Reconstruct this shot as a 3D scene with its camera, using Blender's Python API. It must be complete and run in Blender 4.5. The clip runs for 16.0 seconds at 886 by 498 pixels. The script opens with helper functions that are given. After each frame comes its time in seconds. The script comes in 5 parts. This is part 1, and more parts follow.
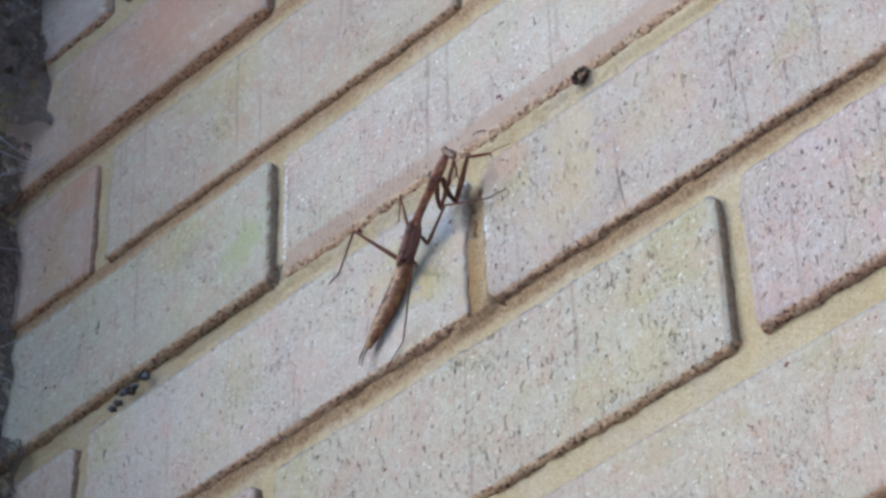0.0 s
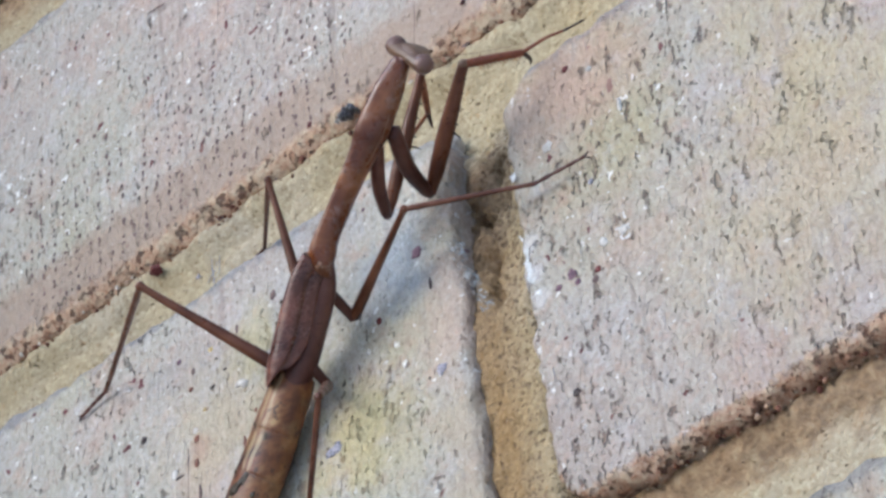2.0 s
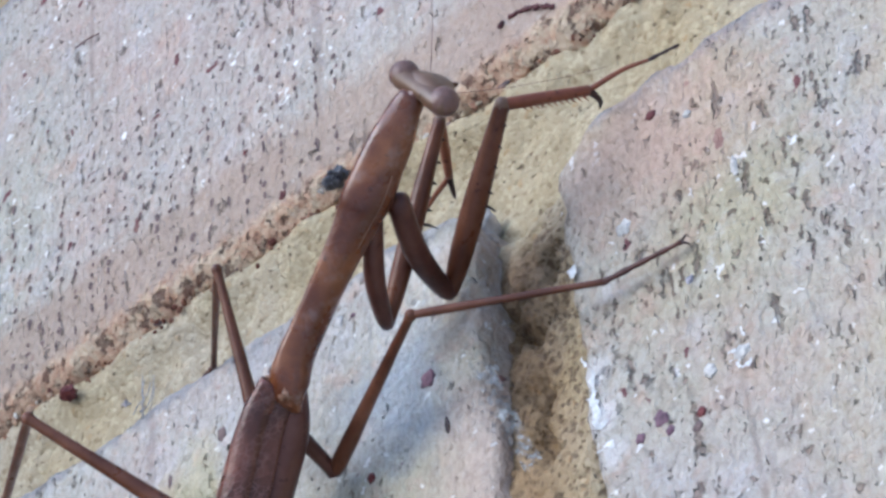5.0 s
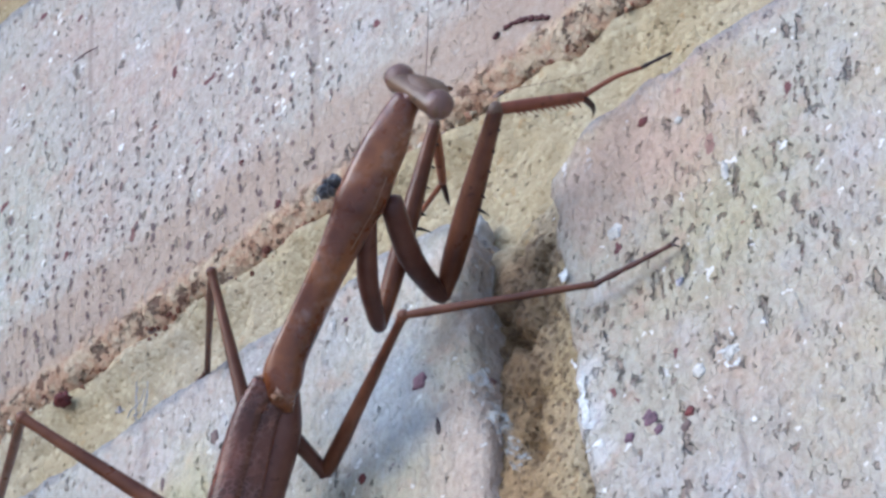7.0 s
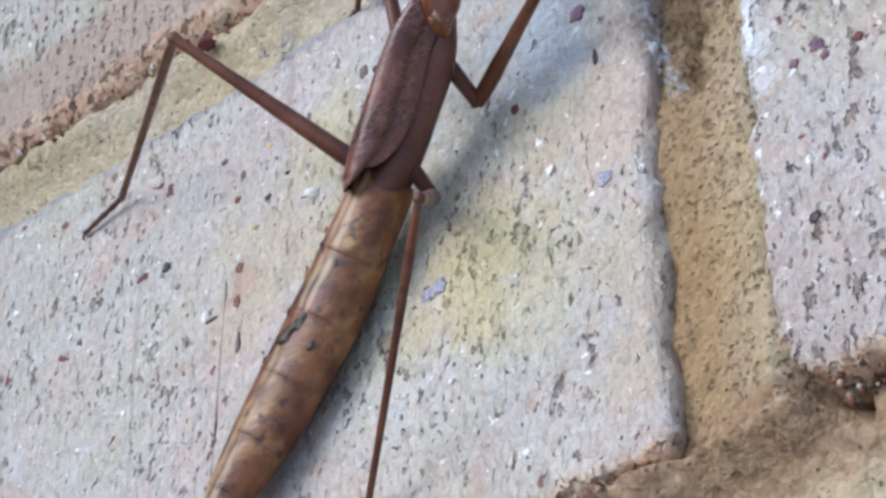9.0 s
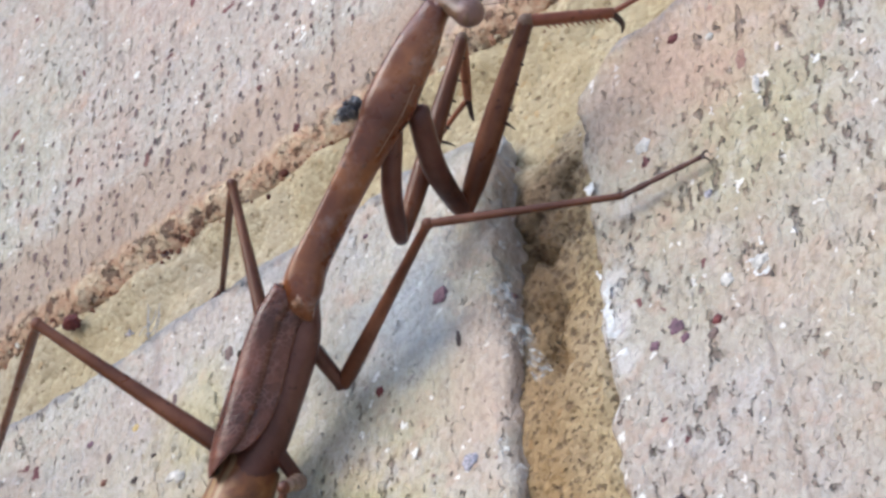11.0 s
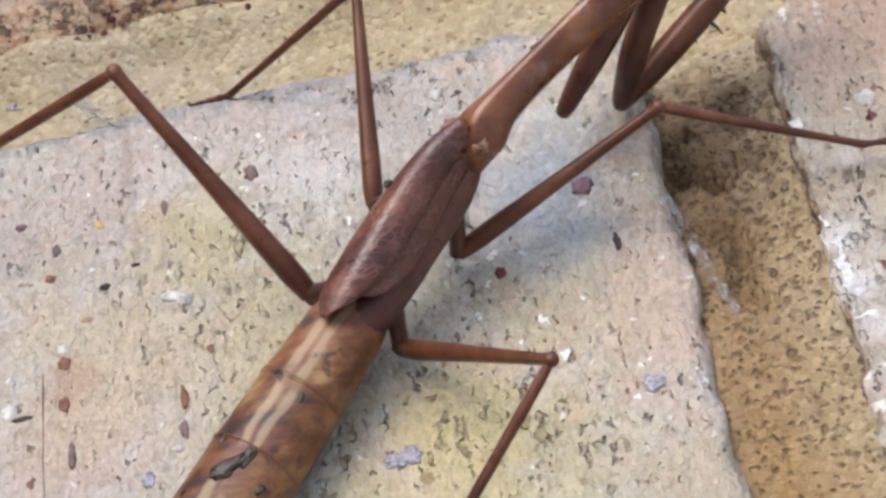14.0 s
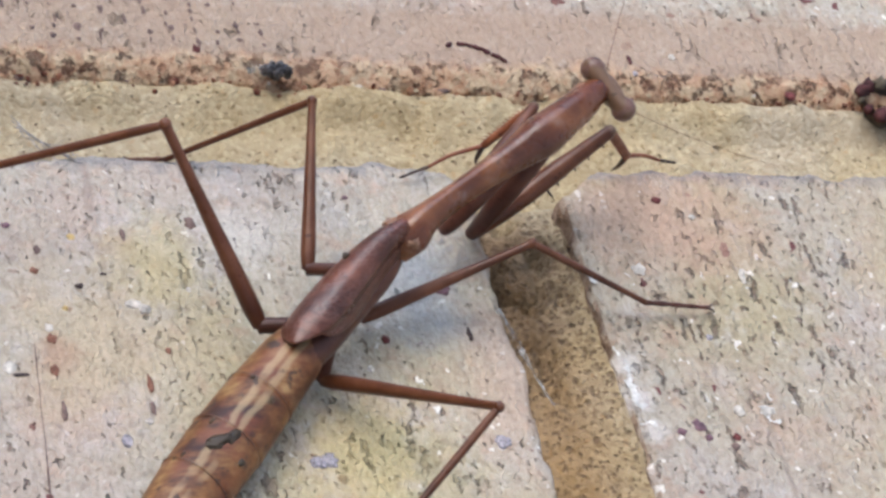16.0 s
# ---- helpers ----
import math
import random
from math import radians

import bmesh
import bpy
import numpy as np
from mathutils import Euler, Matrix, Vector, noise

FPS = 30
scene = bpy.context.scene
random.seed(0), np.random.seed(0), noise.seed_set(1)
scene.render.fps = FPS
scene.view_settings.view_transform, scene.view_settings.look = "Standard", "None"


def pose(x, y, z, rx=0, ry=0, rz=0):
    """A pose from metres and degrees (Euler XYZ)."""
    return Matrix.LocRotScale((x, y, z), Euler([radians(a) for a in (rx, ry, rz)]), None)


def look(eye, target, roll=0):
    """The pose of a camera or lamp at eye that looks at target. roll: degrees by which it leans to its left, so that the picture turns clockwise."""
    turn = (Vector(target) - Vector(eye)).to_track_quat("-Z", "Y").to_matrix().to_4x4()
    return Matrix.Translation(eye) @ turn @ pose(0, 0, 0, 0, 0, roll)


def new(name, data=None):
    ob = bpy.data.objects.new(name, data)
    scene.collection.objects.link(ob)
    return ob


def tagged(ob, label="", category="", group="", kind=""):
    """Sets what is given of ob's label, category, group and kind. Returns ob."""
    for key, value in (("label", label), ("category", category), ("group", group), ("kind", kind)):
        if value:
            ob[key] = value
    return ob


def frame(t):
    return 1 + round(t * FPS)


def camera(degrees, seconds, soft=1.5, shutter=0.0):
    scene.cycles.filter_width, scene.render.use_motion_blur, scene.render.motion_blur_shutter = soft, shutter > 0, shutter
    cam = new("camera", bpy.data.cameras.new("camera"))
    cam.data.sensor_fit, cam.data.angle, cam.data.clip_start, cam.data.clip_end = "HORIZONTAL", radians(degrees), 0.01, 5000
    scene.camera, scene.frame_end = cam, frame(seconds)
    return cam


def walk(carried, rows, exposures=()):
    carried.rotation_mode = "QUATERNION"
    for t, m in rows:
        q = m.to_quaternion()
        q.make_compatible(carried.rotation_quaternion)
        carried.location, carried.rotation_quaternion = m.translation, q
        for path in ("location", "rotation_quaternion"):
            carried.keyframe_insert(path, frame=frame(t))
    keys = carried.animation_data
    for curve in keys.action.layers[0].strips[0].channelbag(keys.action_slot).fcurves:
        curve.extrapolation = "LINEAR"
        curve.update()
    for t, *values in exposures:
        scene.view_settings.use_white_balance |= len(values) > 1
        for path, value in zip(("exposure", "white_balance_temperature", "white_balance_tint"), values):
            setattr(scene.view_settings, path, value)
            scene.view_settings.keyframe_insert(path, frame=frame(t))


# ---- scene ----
# ---- camera and its walk ----
cam = camera(18.50, 16.0, soft=3.0)
PATH = [
    (0.0, pose(0.5359, -0.5897, -0.7300, 130.80, 1.43, 44.54)),
    (0.5, pose(0.3374, -0.4271, -0.4656, 127.50, 4.67, 42.74)),
    (1.0, pose(0.2461, -0.3115, -0.3170, 125.86, 5.85, 44.13)),
    (1.5, pose(0.1718, -0.2287, -0.2480, 128.18, 5.38, 43.26)),
    (2.0, pose(0.1693, -0.2283, -0.2512, 128.51, 5.69, 42.79)),
    (2.5, pose(0.1685, -0.2272, -0.2467, 129.70, 5.93, 42.99)),
    (3.0, pose(0.1519, -0.2033, -0.2220, 130.12, 5.64, 43.23)),
    (3.5, pose(0.1238, -0.1744, -0.1885, 128.89, 4.44, 42.27)),
    (4.0, pose(0.1156, -0.1629, -0.1779, 129.95, 4.57, 42.54)),
    (4.5, pose(0.1159, -0.1631, -0.1793, 131.16, 4.67, 41.96)),
    (5.0, pose(0.1124, -0.1570, -0.1773, 130.79, 4.53, 42.32)),
    (5.2, pose(0.1139, -0.1588, -0.1765, 130.62, 4.86, 42.36)),
    (7.3, pose(0.1099, -0.1559, -0.1829, 131.98, 4.03, 41.77)),
    (7.5, pose(0.1085, -0.1562, -0.1828, 131.42, 4.12, 41.82)),
    (8.0, pose(0.1016, -0.1549, -0.1891, 128.67, 1.88, 41.78)),
    (8.2, pose(0.0989, -0.1527, -0.1910, 127.52, 0.87, 41.63)),
    (10.3, pose(0.0992, -0.1510, -0.1930, 128.29, 0.79, 42.17)),
    (10.5, pose(0.1005, -0.1510, -0.1910, 129.18, 1.42, 42.08)),
    (11.0, pose(0.1019, -0.1529, -0.1893, 132.44, 3.25, 40.32)),
    (11.3, pose(0.0922, -0.1633, -0.1862, 133.21, 4.85, 37.91)),
    (11.5, pose(0.0766, -0.1628, -0.1855, 132.26, 4.74, 34.92)),
    (12.0, pose(0.0583, -0.1769, -0.1777, 133.15, 6.12, 28.46)),
    (12.5, pose(0.0468, -0.1796, -0.1772, 133.67, 6.86, 21.05)),
    (13.0, pose(0.0435, -0.1788, -0.1664, 133.55, 5.14, 20.73)),
    (13.5, pose(0.0303, -0.1705, -0.1650, 129.80, 3.11, 18.82)),
    (13.8, pose(-0.0030, -0.1738, -0.1624, 128.64, 5.99, 13.88)),
    (14.0, pose(-0.0221, -0.1730, -0.1633, 129.55, 8.25, 8.72)),
    (14.5, pose(-0.0633, -0.2015, -0.1744, 128.80, 11.20, -4.92)),
    (15.0, pose(-0.0854, -0.2144, -0.1799, 129.26, 12.21, -10.62)),
    (15.5, pose(-0.1028, -0.2117, -0.1899, 129.48, 12.23, -13.91)),
    (16.0, pose(-0.1204, -0.2136, -0.1987, 128.95, 12.72, -16.31)),
]
walk(cam, PATH, exposures=[(0.0, 0.60, 4740, 8), (0.5, 0.61, 4740, 8), (1.0, 0.64, 4800, 8), (2.0, 0.66, 4840, 8), (3.0, 0.70, 4880, 8), (3.5, 0.71, 4660, 9), (4.0, 0.71, 4580, 10), (5.2, 0.71, 4590, 10), (8.2, 0.77, 4640, 10), (11.0, 0.83, 5060, 10), (12.0, 0.84, 5240, 11), (14.0, 0.78, 5310, 13), (16.0, 0.70, 5230, 12)])

# ---- daylight: open shade under a bright sky, from the front and one side ----
world = bpy.data.worlds.new("world")
scene.world = world
world.use_nodes = True
wn = world.node_tree.nodes
sky = wn.new("ShaderNodeTexSky")
sky.sky_type, sky.sun_disc = "NISHITA", False
SUN_WAY = Vector((-0.40, -0.82, 0.38)).normalized()
sky.sun_elevation = math.asin(SUN_WAY.z)
sky.sun_rotation = math.atan2(SUN_WAY.x, SUN_WAY.y)
sky.dust_density = 3.0
wn["Background"].inputs["Strength"].default_value = 0.135
world.node_tree.links.new(sky.outputs[0], wn["Background"].inputs["Color"])
sun = new("sun", bpy.data.lights.new("sun", "SUN"))
sun.data.energy, sun.data.angle, sun.data.color = 1.25, radians(95), (1.0, 0.98, 0.95)
sun.matrix_world = look(SUN_WAY * 3, (0, 0, 0))


# ---- materials ----
class Nodes:
    """A small builder of node materials."""

    def __init__(self, name, rough=0.6, spec=0.5):
        self.mat = bpy.data.materials.new(name)
        self.mat.use_nodes = True
        self.tree = self.mat.node_tree
        self.bsdf = self.tree.nodes["Principled BSDF"]
        self.bsdf.inputs["Roughness"].default_value = rough
        self.bsdf.inputs["Specular IOR Level"].default_value = spec

    def node(self, kind, **fields):
        n = self.tree.nodes.new(kind)
        for key, value in fields.items():
            setattr(n, key, value)
        return n

    def put(self, value, socket):
        if isinstance(value, bpy.types.NodeSocket):
            self.tree.links.new(value, socket)
        else:
            socket.default_value = value

    def coords(self, stretch=(1, 1, 1), vary=True, which="Object"):
        tc = self.node("ShaderNodeTexCoord")
        out = tc.outputs[which]
        if vary:
            info = self.node("ShaderNodeObjectInfo")
            mul = self.math("MULTIPLY", info.outputs["Random"], 7.3)
            add = self.node("ShaderNodeVectorMath", operation="ADD")
            self.put(out, add.inputs[0])
            self.put(mul, add.inputs[1])
            out = add.outputs[0]
        sc = self.node("ShaderNodeVectorMath", operation="MULTIPLY")
        self.put(out, sc.inputs[0])
        sc.inputs[1].default_value = stretch
        return sc.outputs[0]

    def noise(self, at, scale, detail=3.0, rough=0.55, warp=0.0):
        n = self.node("ShaderNodeTexNoise")
        self.put(at, n.inputs["Vector"])
        n.inputs["Scale"].default_value = scale
        n.inputs["Detail"].default_value = detail
        n.inputs["Roughness"].default_value = rough
        n.inputs["Distortion"].default_value = warp
        return n.outputs["Fac"]

    def cells(self, at, scale, feature="F1"):
        n = self.node("ShaderNodeTexVoronoi", feature=feature)
        self.put(at, n.inputs["Vector"])
        n.inputs["Scale"].default_value = scale
        return n

    def math(self, op, a, b=0.0):
        n = self.node("ShaderNodeMath", operation=op)
        self.put(a, n.inputs[0])
        self.put(b, n.inputs[1])
        return n.outputs[0]

    def ramp(self, fac, low, high, a=0.0, b=1.0):
        n = self.node("ShaderNodeMapRange", clamp=True)
        self.put(fac, n.inputs[0])
        for k, v in zip((1, 2, 3, 4), (low, high, a, b)):
            self.put(v, n.inputs[k])
        return n.outputs[0]

    def colours(self, fac, stops, step=False):
        n = self.node("ShaderNodeValToRGB")
        n.color_ramp.interpolation = "CONSTANT" if step else "LINEAR"
        while len(n.color_ramp.elements) < len(stops):
            n.color_ramp.elements.new(0.5)
        for e, (p, c) in zip(n.color_ramp.elements, stops):
            e.position, e.color = p, (*c, 1)
        self.put(fac, n.inputs[0])
        return n.outputs[0]

    def mix(self, fac, a, b, blend="MIX"):
        n = self.node("ShaderNodeMix", data_type="RGBA", blend_type=blend)
        self.put(fac, n.inputs[0])
        for v, s in ((a, n.inputs[6]), (b, n.inputs[7])):
            self.put((*v, 1) if isinstance(v, tuple) else v, s)
        return n.outputs[2]

    def bump(self, height, metres, strength=1.0, below=None):
        n = self.node("ShaderNodeBump")
        n.inputs["Strength"].default_value = strength
        n.inputs["Distance"].default_value = metres
        self.put(height, n.inputs["Height"])
        if below is not None:
            self.put(below, n.inputs["Normal"])
        return n.outputs[0]

    def done(self, colour, normal=None, rough=None):
        self.put((*colour, 1) if isinstance(colour, tuple) else colour, self.bsdf.inputs["Base Color"])
        if normal is not None:
            self.put(normal, self.bsdf.inputs["Normal"])
        if rough is not None:
            self.put(rough, self.bsdf.inputs["Roughness"])
        return self.mat


def brick_material():
    m = Nodes("fired_clay", 0.9, 0.25)
    raw = m.coords()
    # ragged coordinates keep the grains from looking like cells
    fuzz = m.node("ShaderNodeTexNoise")
    m.put(raw, fuzz.inputs["Vector"])
    fuzz.inputs["Scale"].default_value, fuzz.inputs["Detail"].default_value = 1400, 2.0
    shift = m.node("ShaderNodeVectorMath", operation="MULTIPLY_ADD")
    m.put(fuzz.outputs["Color"], shift.inputs[0])
    shift.inputs[1].default_value = (0.0009,) * 3
    m.put(raw, shift.inputs[2])
    at = shift.outputs[0]
    squash = m.node("ShaderNodeVectorMath", operation="MULTIPLY")
    m.put(at, squash.inputs[0])
    squash.inputs[1].default_value = (1, 1, 0.45)
    drag = squash.outputs[0]
    patch = m.noise(raw, 22, 3.0, 0.5)
    base = m.colours(patch, [(0.32, (0.52, 0.455, 0.41)), (0.46, (0.535, 0.495, 0.44)), (0.56, (0.53, 0.495, 0.42)), (0.70, (0.51, 0.465, 0.32))])
    pink = m.ramp(m.noise(raw, 60, 3.0), 0.48, 0.66, 0.0, 0.6)
    base = m.mix(pink, base, (0.56, 0.435, 0.375))
    mottle = m.noise(raw, 230, 4.0, 0.65)
    base = m.mix(m.ramp(mottle, 0.55, 0.68, 0.0, 0.55), base, (0.57, 0.42, 0.33))
    base = m.mix(m.ramp(mottle, 0.44, 0.32, 0.0, 0.6), base, (0.64, 0.62, 0.57))
    haze = m.ramp(m.noise(raw, 130, 4.0, 0.65), 0.54, 0.72, 0.0, 0.5)
    base = m.mix(haze, base, (0.63, 0.62, 0.63))
    grain = m.cells(at, 1150)
    tone = m.colours(grain.outputs["Color"], [(0.0, (0.62, 0.55, 0.50)), (0.16, (0.92, 0.86, 0.80)), (0.34, (1.02, 1.0, 0.97)), (0.60, (1.12, 1.12, 1.13)), (0.78, (1.02, 0.86, 0.76)), (0.88, (1.22, 1.21, 1.20)), (0.95, (0.84, 0.80, 0.86))], True)
    base = m.mix(0.34, base, tone, "MULTIPLY")
    fine = m.noise(drag, 2000, 4.0, 0.72)
    base = m.mix(1.0, base, m.colours(fine, [(0.32, (0.69, 0.665, 0.64)), (0.5, (0.86, 0.86, 0.86)), (0.68, (0.97, 0.97, 0.98))]), "MULTIPLY")
    white = m.ramp(m.noise(at, 640, 2.0), 0.675, 0.72)
    base = m.mix(white, base, (0.80, 0.79, 0.76))
    density = m.ramp(m.noise(raw, 42, 2.0), 0.35, 0.65, 0.03, -0.06)
    pit_small = m.ramp(m.math("ADD", m.noise(drag, 1500, 1.5, 0.5), density), 0.648, 0.70)
    pit_large = m.ramp(m.math("ADD", m.noise(drag, 620, 2.5, 0.6), density), 0.675, 0.72)
    drawn = m.node("ShaderNodeVectorMath", operation="MULTIPLY")
    m.put(at, drawn.inputs[0])
    drawn.inputs[1].default_value = (1, 1, 0.38)
    tear = m.ramp(m.math("ADD", m.noise(drawn.outputs[0], 330, 3.5, 0.6), m.math("MULTIPLY", density, 0.8)), 0.684, 0.735)
    # wire-drag tears, coarse on some bricks and sparse on others
    own = m.node("ShaderNodeObjectInfo")
    coarse = m.math("MULTIPLY", own.outputs["Alpha"], 0.066)
    torn = m.node("ShaderNodeVectorMath", operation="MULTIPLY")
    m.put(at, torn.inputs[0])
    torn.inputs[1].default_value = (1, 1, 0.42)
    rip = m.ramp(m.math("ADD", m.noise(torn.outputs[0], 520, 2.5, 0.6), coarse), 0.690, 0.765)
    pits = m.math("MAXIMUM", m.math("MAXIMUM", pit_small, pit_large), m.math("MAXIMUM", tear, rip))
    base = m.mix(m.math("MULTIPLY", pits, 0.68), base, m.colours(m.noise(at, 500, 2.0), [(0.35, (0.10, 0.066, 0.052)), (0.65, (0.27, 0.195, 0.15))]))
    pull = m.node("ShaderNodeVectorMath", operation="MULTIPLY")
    m.put(raw, pull.inputs[0])
    pull.inputs[1].default_value = (1, 1, 0.03)
    streak = m.ramp(m.noise(pull.outputs[0], 330, 2.0), 0.64, 0.70, 0.0, 0.4)
    base = m.mix(streak, base, (0.25, 0.19, 0.16))
    red = m.ramp(m.noise(at, 340, 1.0), 0.745, 0.77)
    base = m.mix(red, base, (0.17, 0.075, 0.075))
    # scorched crust on the bed face below, lime-grey skin on the upper arris
    geo = m.node("ShaderNodeNewGeometry")
    split = m.node("ShaderNodeSeparateXYZ")
    m.put(geo.outputs["True Normal"], split.inputs[0])
    plain_at = m.node("ShaderNodeTexCoord")
    where = m.node("ShaderNodeSeparateXYZ")
    m.put(plain_at.outputs["Object"], where.inputs[0])
    ragged = m.math("MULTIPLY", m.math("SUBTRACT", m.noise(raw, 420, 3.0, 0.65), 0.5), 0.006)
    low = m.ramp(m.math("ADD", where.outputs[2], ragged), 0.0026, 0.0012, 0.0, 0.9)
    broad = m.math("MULTIPLY", m.ramp(own.outputs["Alpha"], 0.595, 0.605), m.ramp(own.outputs["Alpha"], 0.645, 0.635))
    wide = m.math("MULTIPLY", broad, m.ramp(m.math("ADD", where.outputs[2], ragged), 0.0052, 0.0030, 0.0, 0.9))
    under = m.ramp(split.outputs[2], -0.35, -0.75)
    rust = m.colours(m.noise(at, 800, 4.0, 0.7), [(0.30, (0.16, 0.075, 0.048)), (0.38, (0.38, 0.215, 0.13)), (0.52, (0.50, 0.33, 0.215)), (0.66, (0.57, 0.44, 0.30))])
    lip = m.math("MULTIPLY", m.math("ADD", m.math("MULTIPLY", broad, 0.85), 0.15), m.ramp(m.math("ADD", where.outputs[2], ragged), 0.0165, 0.0125, 0.0, 0.8))
    base = m.mix(lip, base, m.colours(fine, [(0.3, (0.34, 0.245, 0.185)), (0.7, (0.43, 0.33, 0.255))]))
    crust = m.math("MAXIMUM", m.math("MAXIMUM", low, wide), under)
    base = m.mix(crust, base, rust)
    # browner on faces that point along x: brick ends, the return wall's faces
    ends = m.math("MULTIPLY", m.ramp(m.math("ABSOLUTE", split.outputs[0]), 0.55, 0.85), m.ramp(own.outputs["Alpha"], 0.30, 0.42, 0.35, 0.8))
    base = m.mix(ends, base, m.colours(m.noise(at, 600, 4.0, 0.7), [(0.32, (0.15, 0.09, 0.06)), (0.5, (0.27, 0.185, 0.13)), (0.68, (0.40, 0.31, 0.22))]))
    scab = m.ramp(m.noise(raw, 260, 4.0, 0.7), 0.52, 0.60)
    base = m.mix(m.math("MULTIPLY", crust, scab), base, m.colours(fine, [(0.3, (0.44, 0.33, 0.22)), (0.7, (0.62, 0.51, 0.37))]))
    gouge = m.ramp(m.noise(at, 560, 3.0, 0.65), 0.545, 0.61)
    base = m.mix(m.math("MULTIPLY", m.math("MULTIPLY", crust, gouge), 0.8), base, (0.07, 0.03, 0.022))
    crown = m.ramp(m.math("ADD", where.outputs[2], ragged), 0.0688, 0.0703, 0.0, 0.85)
    base = m.mix(crown, base, m.colours(fine, [(0.3, (0.22, 0.21, 0.215)), (0.7, (0.34, 0.325, 0.32))]))
    # old stains on the faces, yellow lichen among them, and a blue-grey patch
    for x, z, reach, colour, most in ((0.0032, -0.0300, 0.0020, (0.76, 0.75, 0.73), 0.8), (0.0036, -0.0345, 0.0024, (0.78, 0.77, 0.75), 0.9), (0.0040, -0.0390, 0.0018, (0.74, 0.73, 0.71), 0.7), (-0.029, -0.042, 0.010, (0.58, 0.50, 0.25), 0.7), (-0.0376, -0.0115, 0.0045, (0.68, 0.66, 0.64), 0.55), (-0.054, -0.026, 0.014, (0.57, 0.48, 0.33), 0.6), (-0.060, -0.028, 0.0028, (0.44, 0.28, 0.20), 0.6), (-0.020, -0.050, 0.007, (0.58, 0.51, 0.33), 0.5), (0.050, -0.030, 0.012, (0.59, 0.51, 0.28), 0.5), (-0.047, -0.016, 0.008, (0.58, 0.50, 0.25), 0.45), (-0.0195, -0.0195, 0.0075, (0.33, 0.36, 0.41), 0.75), (0.011, -0.0085, 0.0085, (0.60, 0.45, 0.34), 0.8), (0.020, -0.010, 0.008, (0.60, 0.43, 0.33), 0.5), (-0.012, -0.0335, 0.007, (0.55, 0.43, 0.35), 0.35), (-0.0112, -0.050, 0.0055, (0.50, 0.42, 0.31), 0.7), (-0.0108, -0.062, 0.0055, (0.50, 0.42, 0.31), 0.7), (0.045, -0.046, 0.020, (0.57, 0.50, 0.33), 0.6), (0.050, -0.012, 0.016, (0.58, 0.51, 0.34), 0.55), (0.090, -0.030, 0.022, (0.58, 0.51, 0.35), 0.5), (0.074, -0.138, 0.016, (0.57, 0.50, 0.33), 0.6), (-0.140, 0.045, 0.015, (0.45, 0.49, 0.27), 0.65), (-0.200, 0.225, 0.030, (0.56, 0.38, 0.29), 0.6), (-0.262, 0.170, 0.026, (0.55, 0.37, 0.28), 0.6), (0.060, 0.060, 0.020, (0.57, 0.51, 0.36), 0.45)):
        spot = m.node("ShaderNodeVectorMath", operation="DISTANCE")
        m.put(geo.outputs["Position"], spot.inputs[0])
        spot.inputs[1].default_value = (x, 0.0, z)
        ragged_edge = m.math("MULTIPLY", m.math("SUBTRACT", m.noise(raw, 130, 4.0, 0.7), 0.5), reach * 2.2)
        base = m.mix(m.ramp(m.math("ADD", spot.outputs["Value"], ragged_edge), reach * 1.15, reach * 0.35, 0.0, most), base, m.mix(1.0, colour, m.colours(fine, [(0.32, (0.69, 0.665, 0.64)), (0.5, (0.88, 0.88, 0.88)), (0.68, (0.99, 0.99, 0.99))]), "MULTIPLY"))
    tint = m.node("ShaderNodeObjectInfo")
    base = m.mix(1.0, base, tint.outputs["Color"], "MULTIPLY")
    n0 = m.bump(m.noise(drag, 520, 3.0, 0.6), 0.0011, 0.8)
    n1 = m.bump(m.math("SUBTRACT", 1.0, pits), 0.0010, 1.0, n0)
    pebbly = m.math("SUBTRACT", 1.0, grain.outputs["Distance"])
    n2 = m.bump(m.math("ADD", m.math("MULTIPLY", pebbly, 0.45), m.noise(drag, 1000, 4.0, 0.65)), 0.0008, 0.55, n1)
    n3 = m.bump(m.math("MULTIPLY", crust, m.math("SUBTRACT", m.noise(raw, 480, 4.0, 0.7), gouge)), 0.0010, 0.8, n2)
    return m.done(base, n3)


